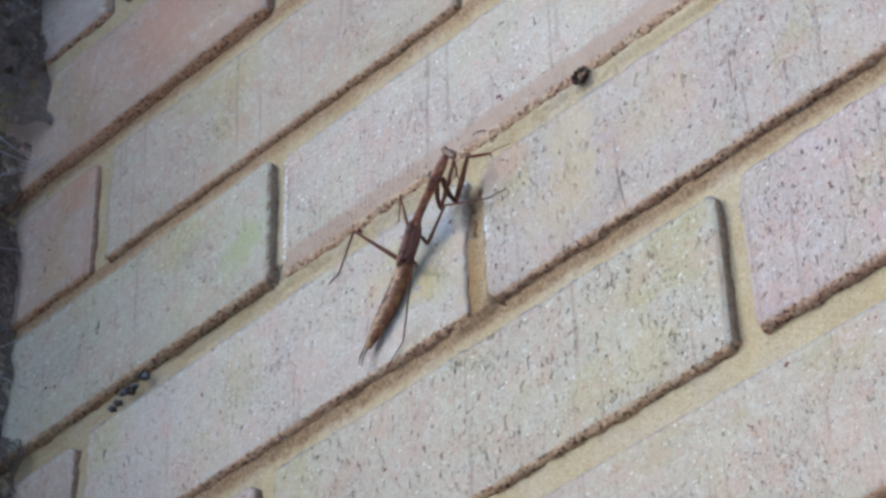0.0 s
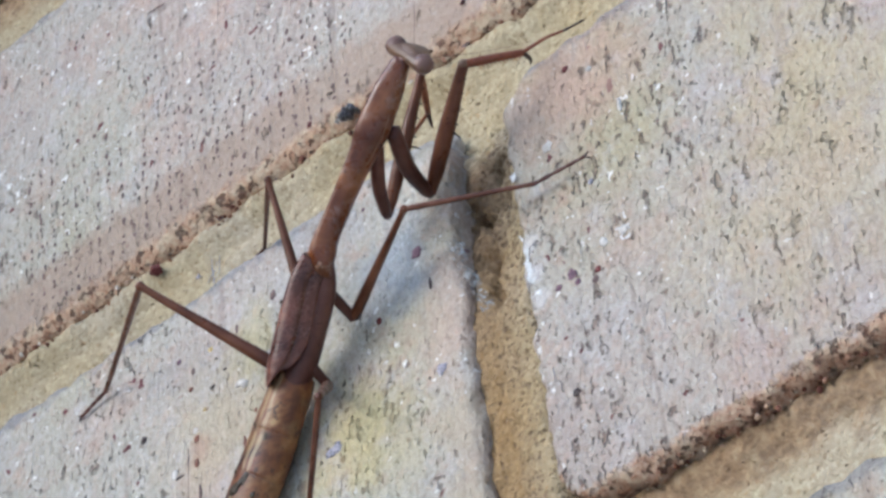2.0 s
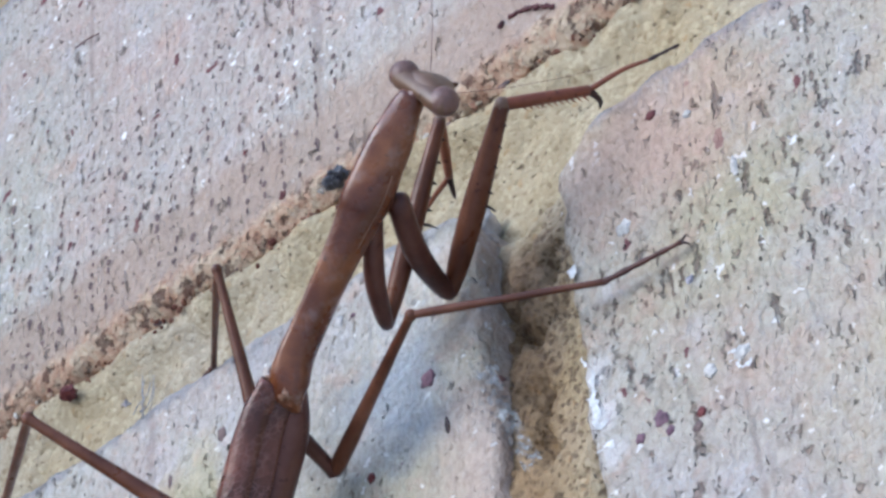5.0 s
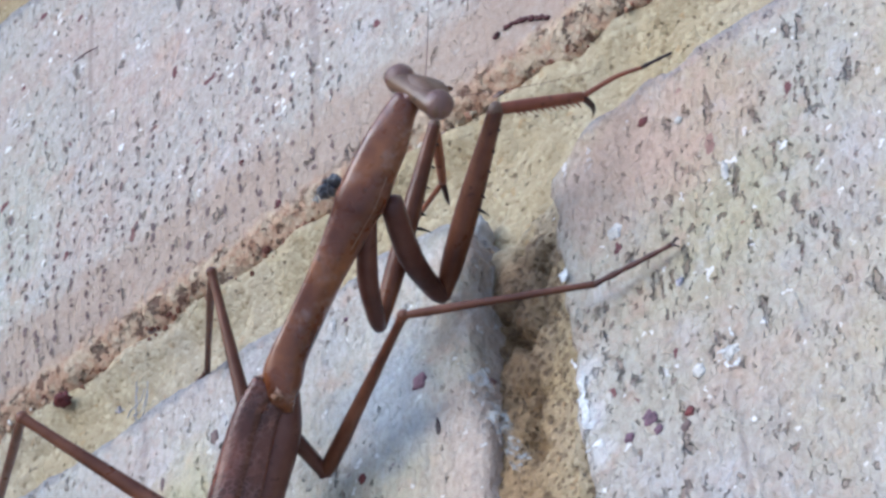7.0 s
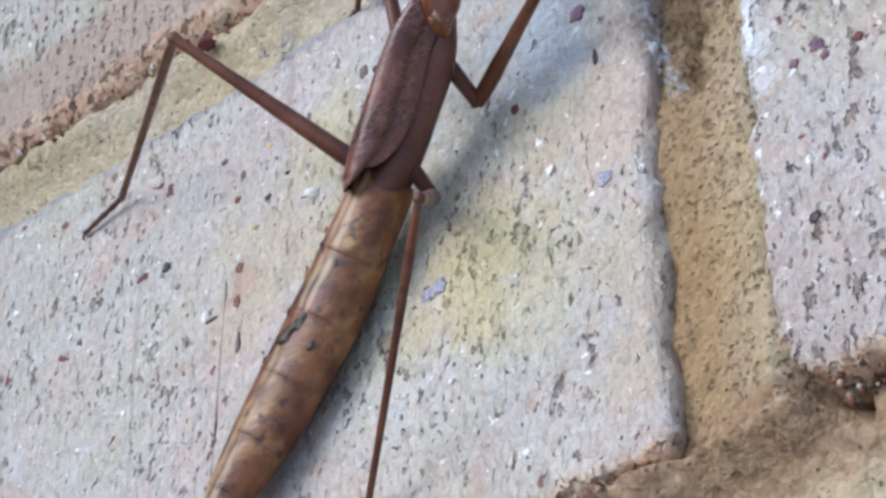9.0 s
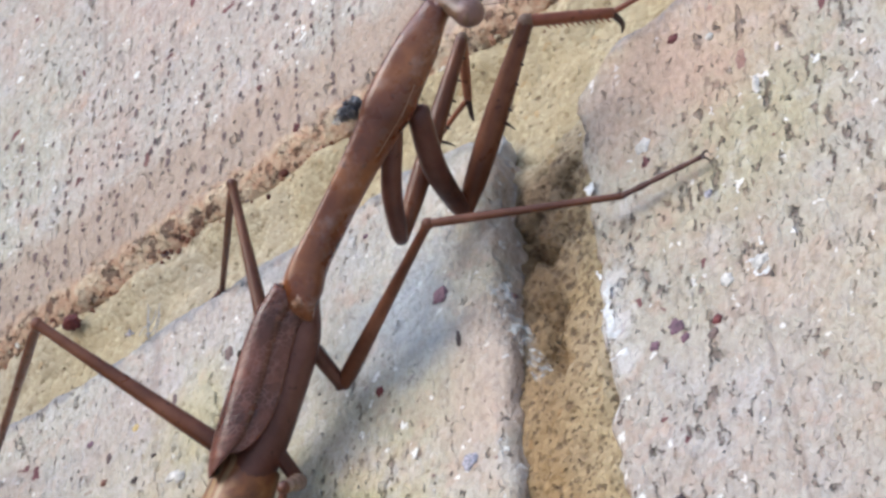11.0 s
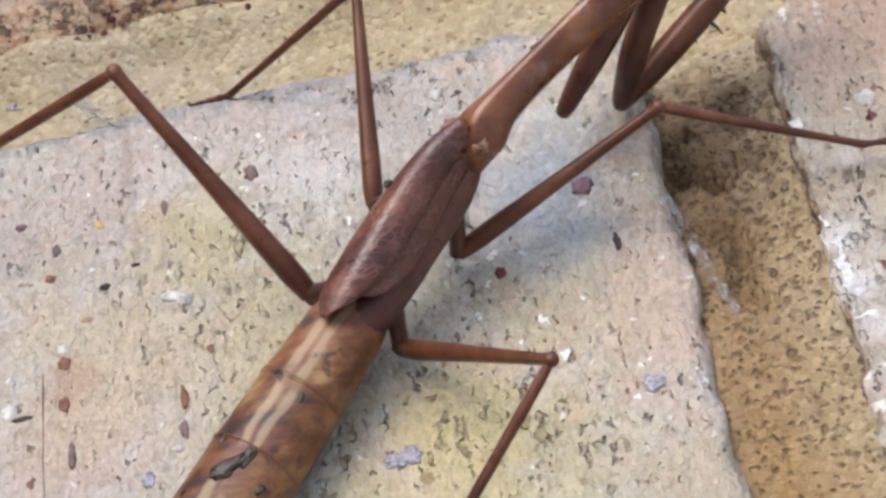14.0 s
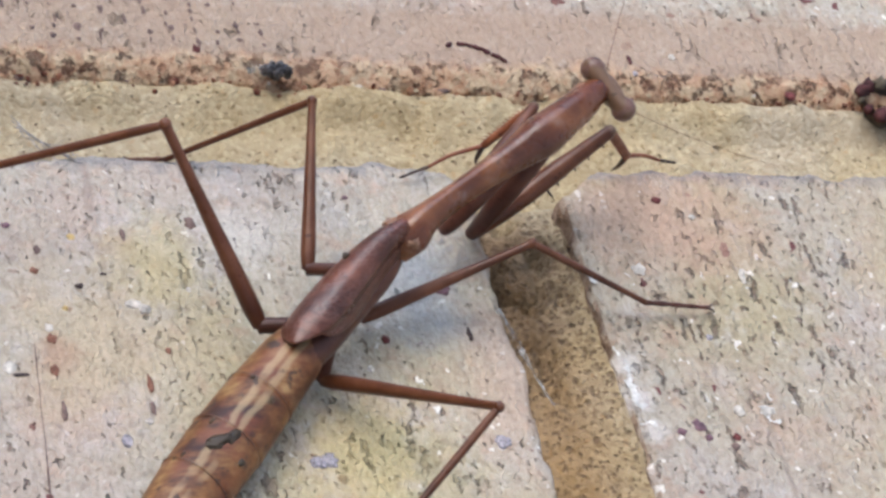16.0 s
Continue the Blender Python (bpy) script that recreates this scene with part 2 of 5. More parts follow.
def mortar_material():
    m = Nodes("sand_mortar", 0.85, 0.2)
    raw = m.coords(vary=False)
    fuzz = m.node("ShaderNodeTexNoise")
    m.put(raw, fuzz.inputs["Vector"])
    fuzz.inputs["Scale"].default_value, fuzz.inputs["Detail"].default_value = 1100, 2.0
    shift = m.node("ShaderNodeVectorMath", operation="MULTIPLY_ADD")
    m.put(fuzz.outputs["Color"], shift.inputs[0])
    shift.inputs[1].default_value = (0.0007,) * 3
    m.put(raw, shift.inputs[2])
    at = shift.outputs[0]
    base = m.colours(m.noise(raw, 45, 3.0), [(0.3, (0.365, 0.29, 0.165)), (0.5, (0.395, 0.33, 0.21)), (0.7, (0.39, 0.335, 0.245))])
    # sand grains of several colours
    grain = m.cells(at, 1700)
    tone = m.colours(grain.outputs["Color"], [(0.0, (0.60, 0.50, 0.36)), (0.15, (0.90, 0.84, 0.72)), (0.40, (1.06, 1.02, 0.94)), (0.72, (1.28, 1.27, 1.22)), (0.90, (0.98, 0.78, 0.55))], True)
    base = m.mix(0.6, base, tone, "MULTIPLY")
    # round pores, many and deep in the upper part of the upright joint
    where = m.node("ShaderNodeSeparateXYZ")
    m.put(raw, where.inputs[0])
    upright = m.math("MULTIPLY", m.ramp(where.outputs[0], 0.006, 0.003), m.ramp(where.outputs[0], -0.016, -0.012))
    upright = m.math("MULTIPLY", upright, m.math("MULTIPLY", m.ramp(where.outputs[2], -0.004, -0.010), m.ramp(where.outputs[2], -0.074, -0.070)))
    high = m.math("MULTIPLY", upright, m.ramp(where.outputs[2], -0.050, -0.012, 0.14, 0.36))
    pores = None
    for scale, share in ((2100, 0.13), (1150, 0.05)):
        cell = m.cells(at, scale)
        chosen = m.ramp(m.math("SUBTRACT", cell.outputs["Color"], high), share + 0.03, share)
        one = m.math("MULTIPLY", chosen, m.ramp(cell.outputs["Distance"], 0.60, 0.25))
        pores = one if pores is None else m.math("MAXIMUM", pores, one)
    # browner joint mortar, the shade of its deep side painted into the colour
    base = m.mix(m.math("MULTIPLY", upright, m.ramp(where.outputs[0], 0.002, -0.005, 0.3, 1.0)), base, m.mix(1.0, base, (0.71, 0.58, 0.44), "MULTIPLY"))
    # brown soil in the holes at its top, with the holes' shade painted in
    soil_shade = m.math("MULTIPLY", upright, m.ramp(m.math("ADD", where.outputs[2], m.math("MULTIPLY", m.math("SUBTRACT", m.noise(raw, 260, 3.0, 0.6), 0.5), 0.022)), -0.036, -0.020, 0.0, 0.45))
    soil_shade = m.math("MULTIPLY", soil_shade, m.ramp(where.outputs[0], -0.0005, -0.005, 0.10, 0.9))
    base = m.mix(soil_shade, base, m.colours(m.noise(at, 600, 3.0), [(0.35, (0.07, 0.042, 0.024)), (0.65, (0.17, 0.11, 0.062))]))
    # clay wash from the brick above on some of the beds
    creep = m.math("ADD", where.outputs[2], m.math("MULTIPLY", m.math("SUBTRACT", m.noise(raw, 240, 4.0, 0.65), 0.5), 0.010))
    for edge in (-0.0718, 0.0985, 0.1845):
        wash = m.math("MULTIPLY", m.ramp(creep, edge - 0.0085, edge - 0.0035, 0.0, 0.75), m.ramp(where.outputs[2], edge + 0.004, edge + 0.002))
        base = m.mix(wash, base, m.colours(m.noise(at, 700, 3.0, 0.6), [(0.35, (0.12, 0.06, 0.032)), (0.55, (0.27, 0.165, 0.085)), (0.7, (0.37, 0.26, 0.15))]))
    base = m.mix(m.math("MULTIPLY", pores, 0.72), base, m.colours(m.noise(raw, 700, 2.0), [(0.35, (0.10, 0.06, 0.034)), (0.65, (0.20, 0.135, 0.08))]))
    n1 = m.bump(m.math("SUBTRACT", m.noise(at, 1300, 3.0, 0.65), m.math("MULTIPLY", grain.outputs["Distance"], 0.4)), 0.0006, 0.7)
    n2 = m.bump(m.math("SUBTRACT", 1.0, pores), 0.0006, 0.7, n1)
    return m.done(base, n2)


def chitin(name, dark, mid, light, rough=0.38, grain=900, along=(1, 1, 1), spec=0.3, coat=0.15, sky_glint=0.0):
    m = Nodes(name, rough, spec)
    at = m.coords(along, vary=False)
    fac = m.noise(at, 160, 4.0, 0.6)
    col = m.colours(fac, [(0.32, dark), (0.5, mid), (0.68, light)])
    spots = m.ramp(m.noise(at, 1100, 2.0, 0.5), 0.66, 0.72, 0.0, 0.6)
    col = m.mix(spots, col, tuple(v * 0.35 for v in dark))
    if sky_glint:
        # pale patches painted in for the sky's reflection on the glossy shell
        col = m.mix(m.ramp(m.noise(at, 330, 4.0, 0.65), 0.53, 0.66, 0.0, sky_glint), col, (0.34, 0.29, 0.27))
    r = m.ramp(m.noise(at, 500, 3.0), 0.3, 0.7, rough - 0.1, rough + 0.15)
    m.bsdf.inputs["Coat Weight"].default_value, m.bsdf.inputs["Coat Roughness"].default_value = coat, 0.22
    return m.done(col, m.bump(m.noise(at, grain, 3.0, 0.6), 0.00012, 0.6), r)


def wing_material():
    m = Nodes("wing_membrane", 0.28, 0.6)
    tc = m.node("ShaderNodeTexCoord")
    turn = m.node("ShaderNodeMapping")
    m.put(tc.outputs["Object"], turn.inputs[0])
    turn.inputs["Rotation"].default_value = (0, radians(-47), 0)
    turn.inputs["Scale"].default_value = (0.45, 1, 1)
    at = turn.outputs[0]
    veins = m.cells(at, 2000, "DISTANCE_TO_EDGE")
    line = m.ramp(veins.outputs["Distance"], 0.02, 0.13)
    col = m.colours(m.noise(at, 260, 4.0), [(0.3, (0.036, 0.010, 0.006)), (0.5, (0.085, 0.024, 0.012)), (0.70, (0.17, 0.060, 0.034))])
    col = m.mix(m.math("MULTIPLY", m.math("MULTIPLY", m.math("SUBTRACT", 1.0, line), m.ramp(m.noise(at, 700, 2.0), 0.38, 0.60)), 0.6), col, (0.22, 0.11, 0.085))
    pull = m.node("ShaderNodeVectorMath", operation="MULTIPLY")
    m.put(turn.outputs[0], pull.inputs[0])
    pull.inputs[1].default_value = (0.2, 1, 1)
    long_vein = m.ramp(m.noise(pull.outputs[0], 900, 2.0), 0.58, 0.66, 0.0, 0.4)
    col = m.mix(long_vein, col, (0.22, 0.085, 0.05))
    spots = m.ramp(m.noise(at, 900, 2.0), 0.64, 0.72, 0.0, 0.6)
    col = m.mix(spots, col, (0.03, 0.010, 0.009))
    return m.done(col, m.bump(m.math("ADD", line, long_vein), 0.00004, 0.6), m.ramp(m.noise(at, 400, 3.0), 0.3, 0.7, 0.24, 0.42))


def belly_material():
    """Mottled abdomen: pale lengthwise streaks, rust and dark flecks."""
    m = Nodes("abdomen_shell", 0.45, 0.4)
    tc = m.node("ShaderNodeTexCoord")
    turn = m.node("ShaderNodeMapping")
    m.put(tc.outputs["Object"], turn.inputs[0])
    turn.inputs["Rotation"].default_value = (0, radians(-47), 0)
    turn.inputs["Scale"].default_value = (0.28, 1, 1)
    at = turn.outputs[0]
    col = m.colours(m.noise(at, 420, 4.0, 0.6), [(0.37, (0.042, 0.016, 0.009)), (0.45, (0.120, 0.048, 0.017)), (0.53, (0.215, 0.105, 0.036)), (0.62, (0.34, 0.21, 0.085))])
    raw = m.coords(vary=False)
    rust = m.ramp(m.noise(raw, 190, 3.0, 0.6), 0.50, 0.60, 0.0, 0.6)
    col = m.mix(rust, col, (0.17, 0.052, 0.024))
    green = m.ramp(m.noise(raw, 260, 3.0, 0.6), 0.60, 0.70, 0.0, 0.55)
    col = m.mix(green, col, (0.10, 0.085, 0.045))
    # pale straw streaks beside the midline of the back
    pos = m.node("ShaderNodeSeparateXYZ")
    m.put(tc.outputs["Object"], pos.inputs[0])
    off = m.math("SUBTRACT", m.math("MULTIPLY", m.math("ADD", pos.outputs[0], 0.0355), 0.768), m.math("MULTIPLY", m.math("ADD", pos.outputs[2], 0.0312), 0.639))
    off = m.math("ADD", off, m.math("MULTIPLY", m.math("SUBTRACT", m.noise(raw, 300, 3.0), 0.5), 0.0012))
    for centre in (-0.0007, 0.0005):
        band = m.ramp(m.math("ABSOLUTE", m.math("SUBTRACT", off, centre)), 0.00050, 0.00022, 0.0, 0.5)
        col = m.mix(m.math("MULTIPLY", band, m.ramp(m.noise(raw, 200, 2.0), 0.40, 0.52)), col, (0.44, 0.33, 0.18))
    # rust-orange flank
    flank = m.ramp(m.math("ADD", off, m.math("MULTIPLY", m.math("SUBTRACT", m.noise(raw, 240, 3.0), 0.5), 0.003)), 0.0014, 0.0028, 0.0, 0.6)
    col = m.mix(flank, col, m.colours(m.noise(raw, 500, 3.0), [(0.35, (0.085, 0.028, 0.012)), (0.65, (0.22, 0.085, 0.022))]))
    fleck = m.ramp(m.noise(raw, 520, 3.0, 0.6), 0.60, 0.67, 0.0, 0.8)
    col = m.mix(fleck, col, (0.035, 0.018, 0.015))
    return m.done(col, m.bump(m.noise(at, 900, 3.0, 0.6), 0.00012, 0.6))


def plain(name, colour, rough=0.6, spread=0.3, scale=900):
    m = Nodes(name, rough, 0.4)
    at = m.coords(vary=False)
    f = m.noise(at, scale, 3.0)
    a, b = (tuple(v * k for v in colour) for k in (1 - spread, 1 + spread))
    return m.done(m.colours(f, [(0.3, a), (0.7, b)]), m.bump(f, 0.0002, 0.5))


BRICK = brick_material()
MORTAR = mortar_material()
SHELL = chitin("pronotum_shell", (0.062, 0.016, 0.006), (0.125, 0.037, 0.011), (0.235, 0.090, 0.029), 0.30, spec=0.5, coat=0.22, sky_glint=0.24)
LEG = chitin("leg_shell", (0.062, 0.020, 0.009), (0.110, 0.039, 0.017), (0.160, 0.063, 0.031), 0.36, spec=0.28)
LEG_DARK = chitin("foreleg_shell", (0.05, 0.018, 0.012), (0.085, 0.031, 0.020), (0.13, 0.055, 0.036), 0.4)
LEG_TAN = chitin("foreleg_inner_shell", (0.14, 0.042, 0.020), (0.22, 0.072, 0.032), (0.30, 0.115, 0.055), 0.42)
BELLY = belly_material()
HEAD = chitin("head_shell", (0.115, 0.066, 0.038), (0.17, 0.102, 0.062), (0.23, 0.148, 0.092), 0.40)
EYE = chitin("compound_eye", (0.14, 0.08, 0.06), (0.19, 0.11, 0.085), (0.24, 0.15, 0.12), 0.3, 3000)
WING = wing_material()
RIM = chitin("pale_rim", (0.20, 0.10, 0.06), (0.26, 0.15, 0.09), (0.32, 0.20, 0.13), 0.4)
SEAM = chitin("dark_seam", (0.06, 0.035, 0.025), (0.12, 0.07, 0.05), (0.20, 0.12, 0.08), 0.5)
SPOT = chitin("dark_spot", (0.02, 0.016, 0.010), (0.045, 0.032, 0.018), (0.09, 0.06, 0.03), 0.4)
DARK = plain("dark_tip", (0.035, 0.018, 0.014), 0.5)
STONE_PURPLE = plain("purple_grit", (0.15, 0.085, 0.105), 0.8, 0.5)
STONE_RED = plain("red_grit", (0.125, 0.032, 0.028), 0.75, 0.5)
RUSTY = plain("rusty_crumb", (0.20, 0.095, 0.062), 0.85, 0.5)
STONE_WHITE = plain("white_grit", (0.50, 0.47, 0.42), 0.85, 0.5)
STONE_GREY = plain("grey_grit", (0.32, 0.30, 0.33), 0.85, 0.55, 2600)
STONE_GOLD = plain("yellow_grit", (0.48, 0.35, 0.14), 0.7)
LIME = plain("lime_smear", (0.58, 0.57, 0.545), 0.9, 0.3)
SOIL = plain("soil", (0.12, 0.10, 0.07), 0.95)
PIT = plain("dark_pit", (0.15, 0.10, 0.085), 0.7, 0.45)
HUSK = plain("husk", (0.065, 0.062, 0.068), 0.3, 0.95, 1900)
DARK_RED = plain("dark_red_mark", (0.065, 0.018, 0.018), 0.8, 0.6)
SOIL_DARK = plain("dark_silk", (0.05, 0.035, 0.025), 0.55, 0.5)
STONE_PALE = plain("pale_pebble", (0.40, 0.37, 0.33), 0.85, 0.25)


def silk(name, cover, colour, scale=900, low=0.42, high=0.62):
    m = Nodes(name, 0.6, 0.3)
    at = m.coords(vary=False)
    hole = m.ramp(m.noise(at, scale, 4.0, 0.7), low, high, 0.0, cover)
    m.put(hole, m.bsdf.inputs["Alpha"])
    return m.done(colour)


FILM = silk("web_film", 0.55, (0.62, 0.61, 0.57))
VEIL = silk("web_veil", 0.30, (0.52, 0.55, 0.60))
DARK_WEB = silk("dark_web", 0.92, (0.075, 0.055, 0.042), 160, 0.36, 0.56)
GREY_WEB = plain("grey_web", (0.30, 0.29, 0.29), 0.8, 0.4)


# ---- mesh helpers ----
def part(name, bm, material, parent, label=""):
    me = bpy.data.meshes.new(name)
    bm.to_mesh(me)
    bm.free()
    me.materials.append(material)
    for p in me.polygons:
        p.use_smooth = True
    ob = new(name, me)
    ob.parent = parent
    return tagged(ob, label)


def smooth_path(points, per=6):
    """Catmull-Rom through rows of numbers."""
    p = [np.array(q, float) for q in points]
    p = [2 * p[0] - p[1], *p, 2 * p[-1] - p[-2]]
    out = []
    for a, b, c, d in zip(p, p[1:], p[2:], p[3:]):
        for k in range(per):
            t = k / per
            out.append(0.5 * (2 * b + (c - a) * t + (2 * a - 5 * b + 4 * c - d) * t * t + (3 * b - a - 3 * c + d) * t ** 3))
    out.append(p[-2])
    return out


def sweep(rows, up=(0, -1, 0), segs=14, per=6, ridge=0.0, flat=0.0, bm=None):
    """A closed tube through rows (x, y, z, half width, half height). ridge lifts a keel along its back; flat squares its belly."""
    bm = bm or bmesh.new()
    path = smooth_path(rows, per) if len(rows) > 2 else [np.array(rows[0]) * (1 - k / per) + np.array(rows[1]) * k / per for k in range(per + 1)]
    up = np.array(up, float)
    rings = []
    for k, q in enumerate(path):
        a, b = path[max(k - 1, 0)][:3], path[min(k + 1, len(path) - 1)][:3]
        d = (b - a) / np.linalg.norm(b - a)
        side = np.cross(d, up)
        side /= np.linalg.norm(side)
        top = np.cross(side, d)
        ring = []
        for s in range(segs):
            an = 2 * math.pi * s / segs
            c, sn = math.cos(an), math.sin(an)
            h = q[4] * (1 - flat if sn < 0 else 1) * sn + ridge * q[4] * max(0, sn) ** 8
            ring.append(bm.verts.new(q[:3] + side * c * q[3] + top * h))
        rings.append(ring)
    for r, s in zip(rings, rings[1:]):
        for i in range(segs):
            bm.faces.new((r[i], r[(i + 1) % segs], s[(i + 1) % segs], s[i]))
    for ring, q, other in ((rings[0], path[0], path[1]), (rings[-1], path[-1], path[-2])):
        d = q[:3] - other[:3]
        d = d / np.linalg.norm(d)
        tip = bm.verts.new(q[:3] + d * min(q[3], q[4]) * 0.6)
        for i in range(segs):
            f = (ring[i], ring[(i + 1) % segs], tip)
            bm.faces.new(f if ring is rings[-1] else f[::-1])
    bmesh.ops.recalc_face_normals(bm, faces=bm.faces)
    return bm


def lump(centre, radii, axes=None, rough=0.15, seed=0, cuts=2):
    """A small uneven pebble-like body."""
    bm = bmesh.new()
    bmesh.ops.create_icosphere(bm, subdivisions=cuts, radius=1)
    turn = axes or Matrix.Identity(3)
    for v in bm.verts:
        k = 1 + rough * (noise.noise(v.co * 1.7 + Vector((seed, seed * 0.37, 0))) + 0.6 * noise.noise(v.co * 4.3 + Vector((seed, 0, 3))))
        v.co = Vector(centre) + turn @ Vector([c * k * r for c, r in zip(v.co, radii)])
    return bm


def brick_mesh(name, length, height, step, seed, deep=0.02, r=0.0014, corner=0.0045, chamfer=0.0014):
    """A brick's face with rounded, chipped arrises and short returns; the face is y = 0, its lower corner the origin."""
    e = deep
    # coarse outside the face
    xs = np.concatenate([np.linspace(-e, -0.003, 4), np.arange(-0.002, length + 0.002, step), np.linspace(length + 0.003, length + e, 4)])
    zs = np.concatenate([np.linspace(-e, -0.003, 4), np.arange(-0.002, height + 0.002, step), np.linspace(height + 0.003, height + e, 4)])
    o = Vector((seed * 3.1, seed * 1.7, 0))
    verts, faces = [], []
    for x in xs:
        for z in zs:
            q = Vector((min(max(x, corner), length - corner), min(max(z, corner), height - corner)))
            v = Vector((x, z)) - q
            d = v.length
            wob = 0.0009 * noise.noise(Vector((x * 90, z * 90, 3)) + o) + 0.0009 * noise.noise(Vector((x * 280, z * 280, 7)) + o) + 0.0004 * noise.noise(Vector((x * 800, z * 800, 8)) + o)
            if z < 0.006:
                wob += 0.0006 * noise.noise(Vector((x * 450, z * 450, 17)) + o) + 0.0006 * noise.noise(Vector((x * 1300, z * 900, 19)) + o)
            over = d - (corner - r) + wob
            if over <= 0 or d == 0:
                px, pz, py = x, z, 0.0
            else:
                u = v / d
                if over < r * math.pi / 2:
                    off, py = corner - r + r * math.sin(over / r) - wob, r * (1 - math.cos(over / r))
                else:
                    off, py = corner - wob, r + over - r * math.pi / 2
                px, pz = q.x + u.x * off, q.y + u.y * off
            slope = chamfer + 0.0007 * noise.noise(Vector((x * 120, 5, 0)) + o) + 0.0009 * noise.noise(Vector((x * 500, z * 300, 6)) + o)
            py += 0.62 * min(max(0.0, slope - z), 0.0046)
            py += 0.0005 * noise.noise(Vector((x * 30, z * 30, 0)) + o) + 0.00016 * noise.noise(Vector((x * 420, z * 260, 1)) + o)
            verts.append((px, py, pz))
    n = len(zs)
    for i in range(len(xs) - 1):
        for j in range(n - 1):
            a = i * n + j
            faces.append((a, a + n, a + n + 1, a + 1))
    me = bpy.data.meshes.new(name)
    me.from_pydata(verts, [], faces)
    me.materials.append(BRICK)
    for p in me.polygons:
        p.use_smooth = True
    return me


def far_brick_mesh(length, height, deep=0.03, c=0.003):
    """A brick with chamfered arrises, for the parts of the wall away from the mantis."""
    bm = bmesh.new()
    rings = []
    for inset, y in ((c, 0.0), (0.0, c), (0.0, deep)):
        rings.append([bm.verts.new(v) for v in ((inset, y, inset), (length - inset, y, inset), (length - inset, y, height - inset), (inset, y, height - inset))])
    bm.faces.new(rings[0])
    for r, q in zip(rings, rings[1:]):
        for i in range(4):
            bm.faces.new((r[i], q[i], q[(i + 1) % 4], r[(i + 1) % 4]))
    bmesh.ops.recalc_face_normals(bm, faces=bm.faces)
    me = bpy.data.meshes.new("brick")
    bm.to_mesh(me)
    bm.free()
    me.materials.append(BRICK)
    return me


# ---- the setting ----
def ground():
    # unseen ground, kept pale to throw light up onto the brick undersides
    bm = bmesh.new()
    bmesh.ops.create_grid(bm, x_segments=2, y_segments=2, size=400, matrix=Matrix.Translation((0, -398, -1.9)))
    ob = part("ground", bm, plain("bounce_ground", (0.58, 0.55, 0.50), 0.9, 0.2, 60), None)
    tagged(ob, "plain pale ground out of view in front of the brick wall, added for bounce light", "ground", kind="structure")


BOTTOMS = {-5: -0.503, -4: -0.4165, -3: -0.330, -2: -0.244, -1: -0.1577, 0: -0.0718, 1: 0.0150, 2: 0.0985, 3: 0.1845, 4: 0.2715, 5: 0.3575, 6: 0.4435, 7: 0.530}
CORNER_X = -0.318
MORTAR_Y = 0.0066


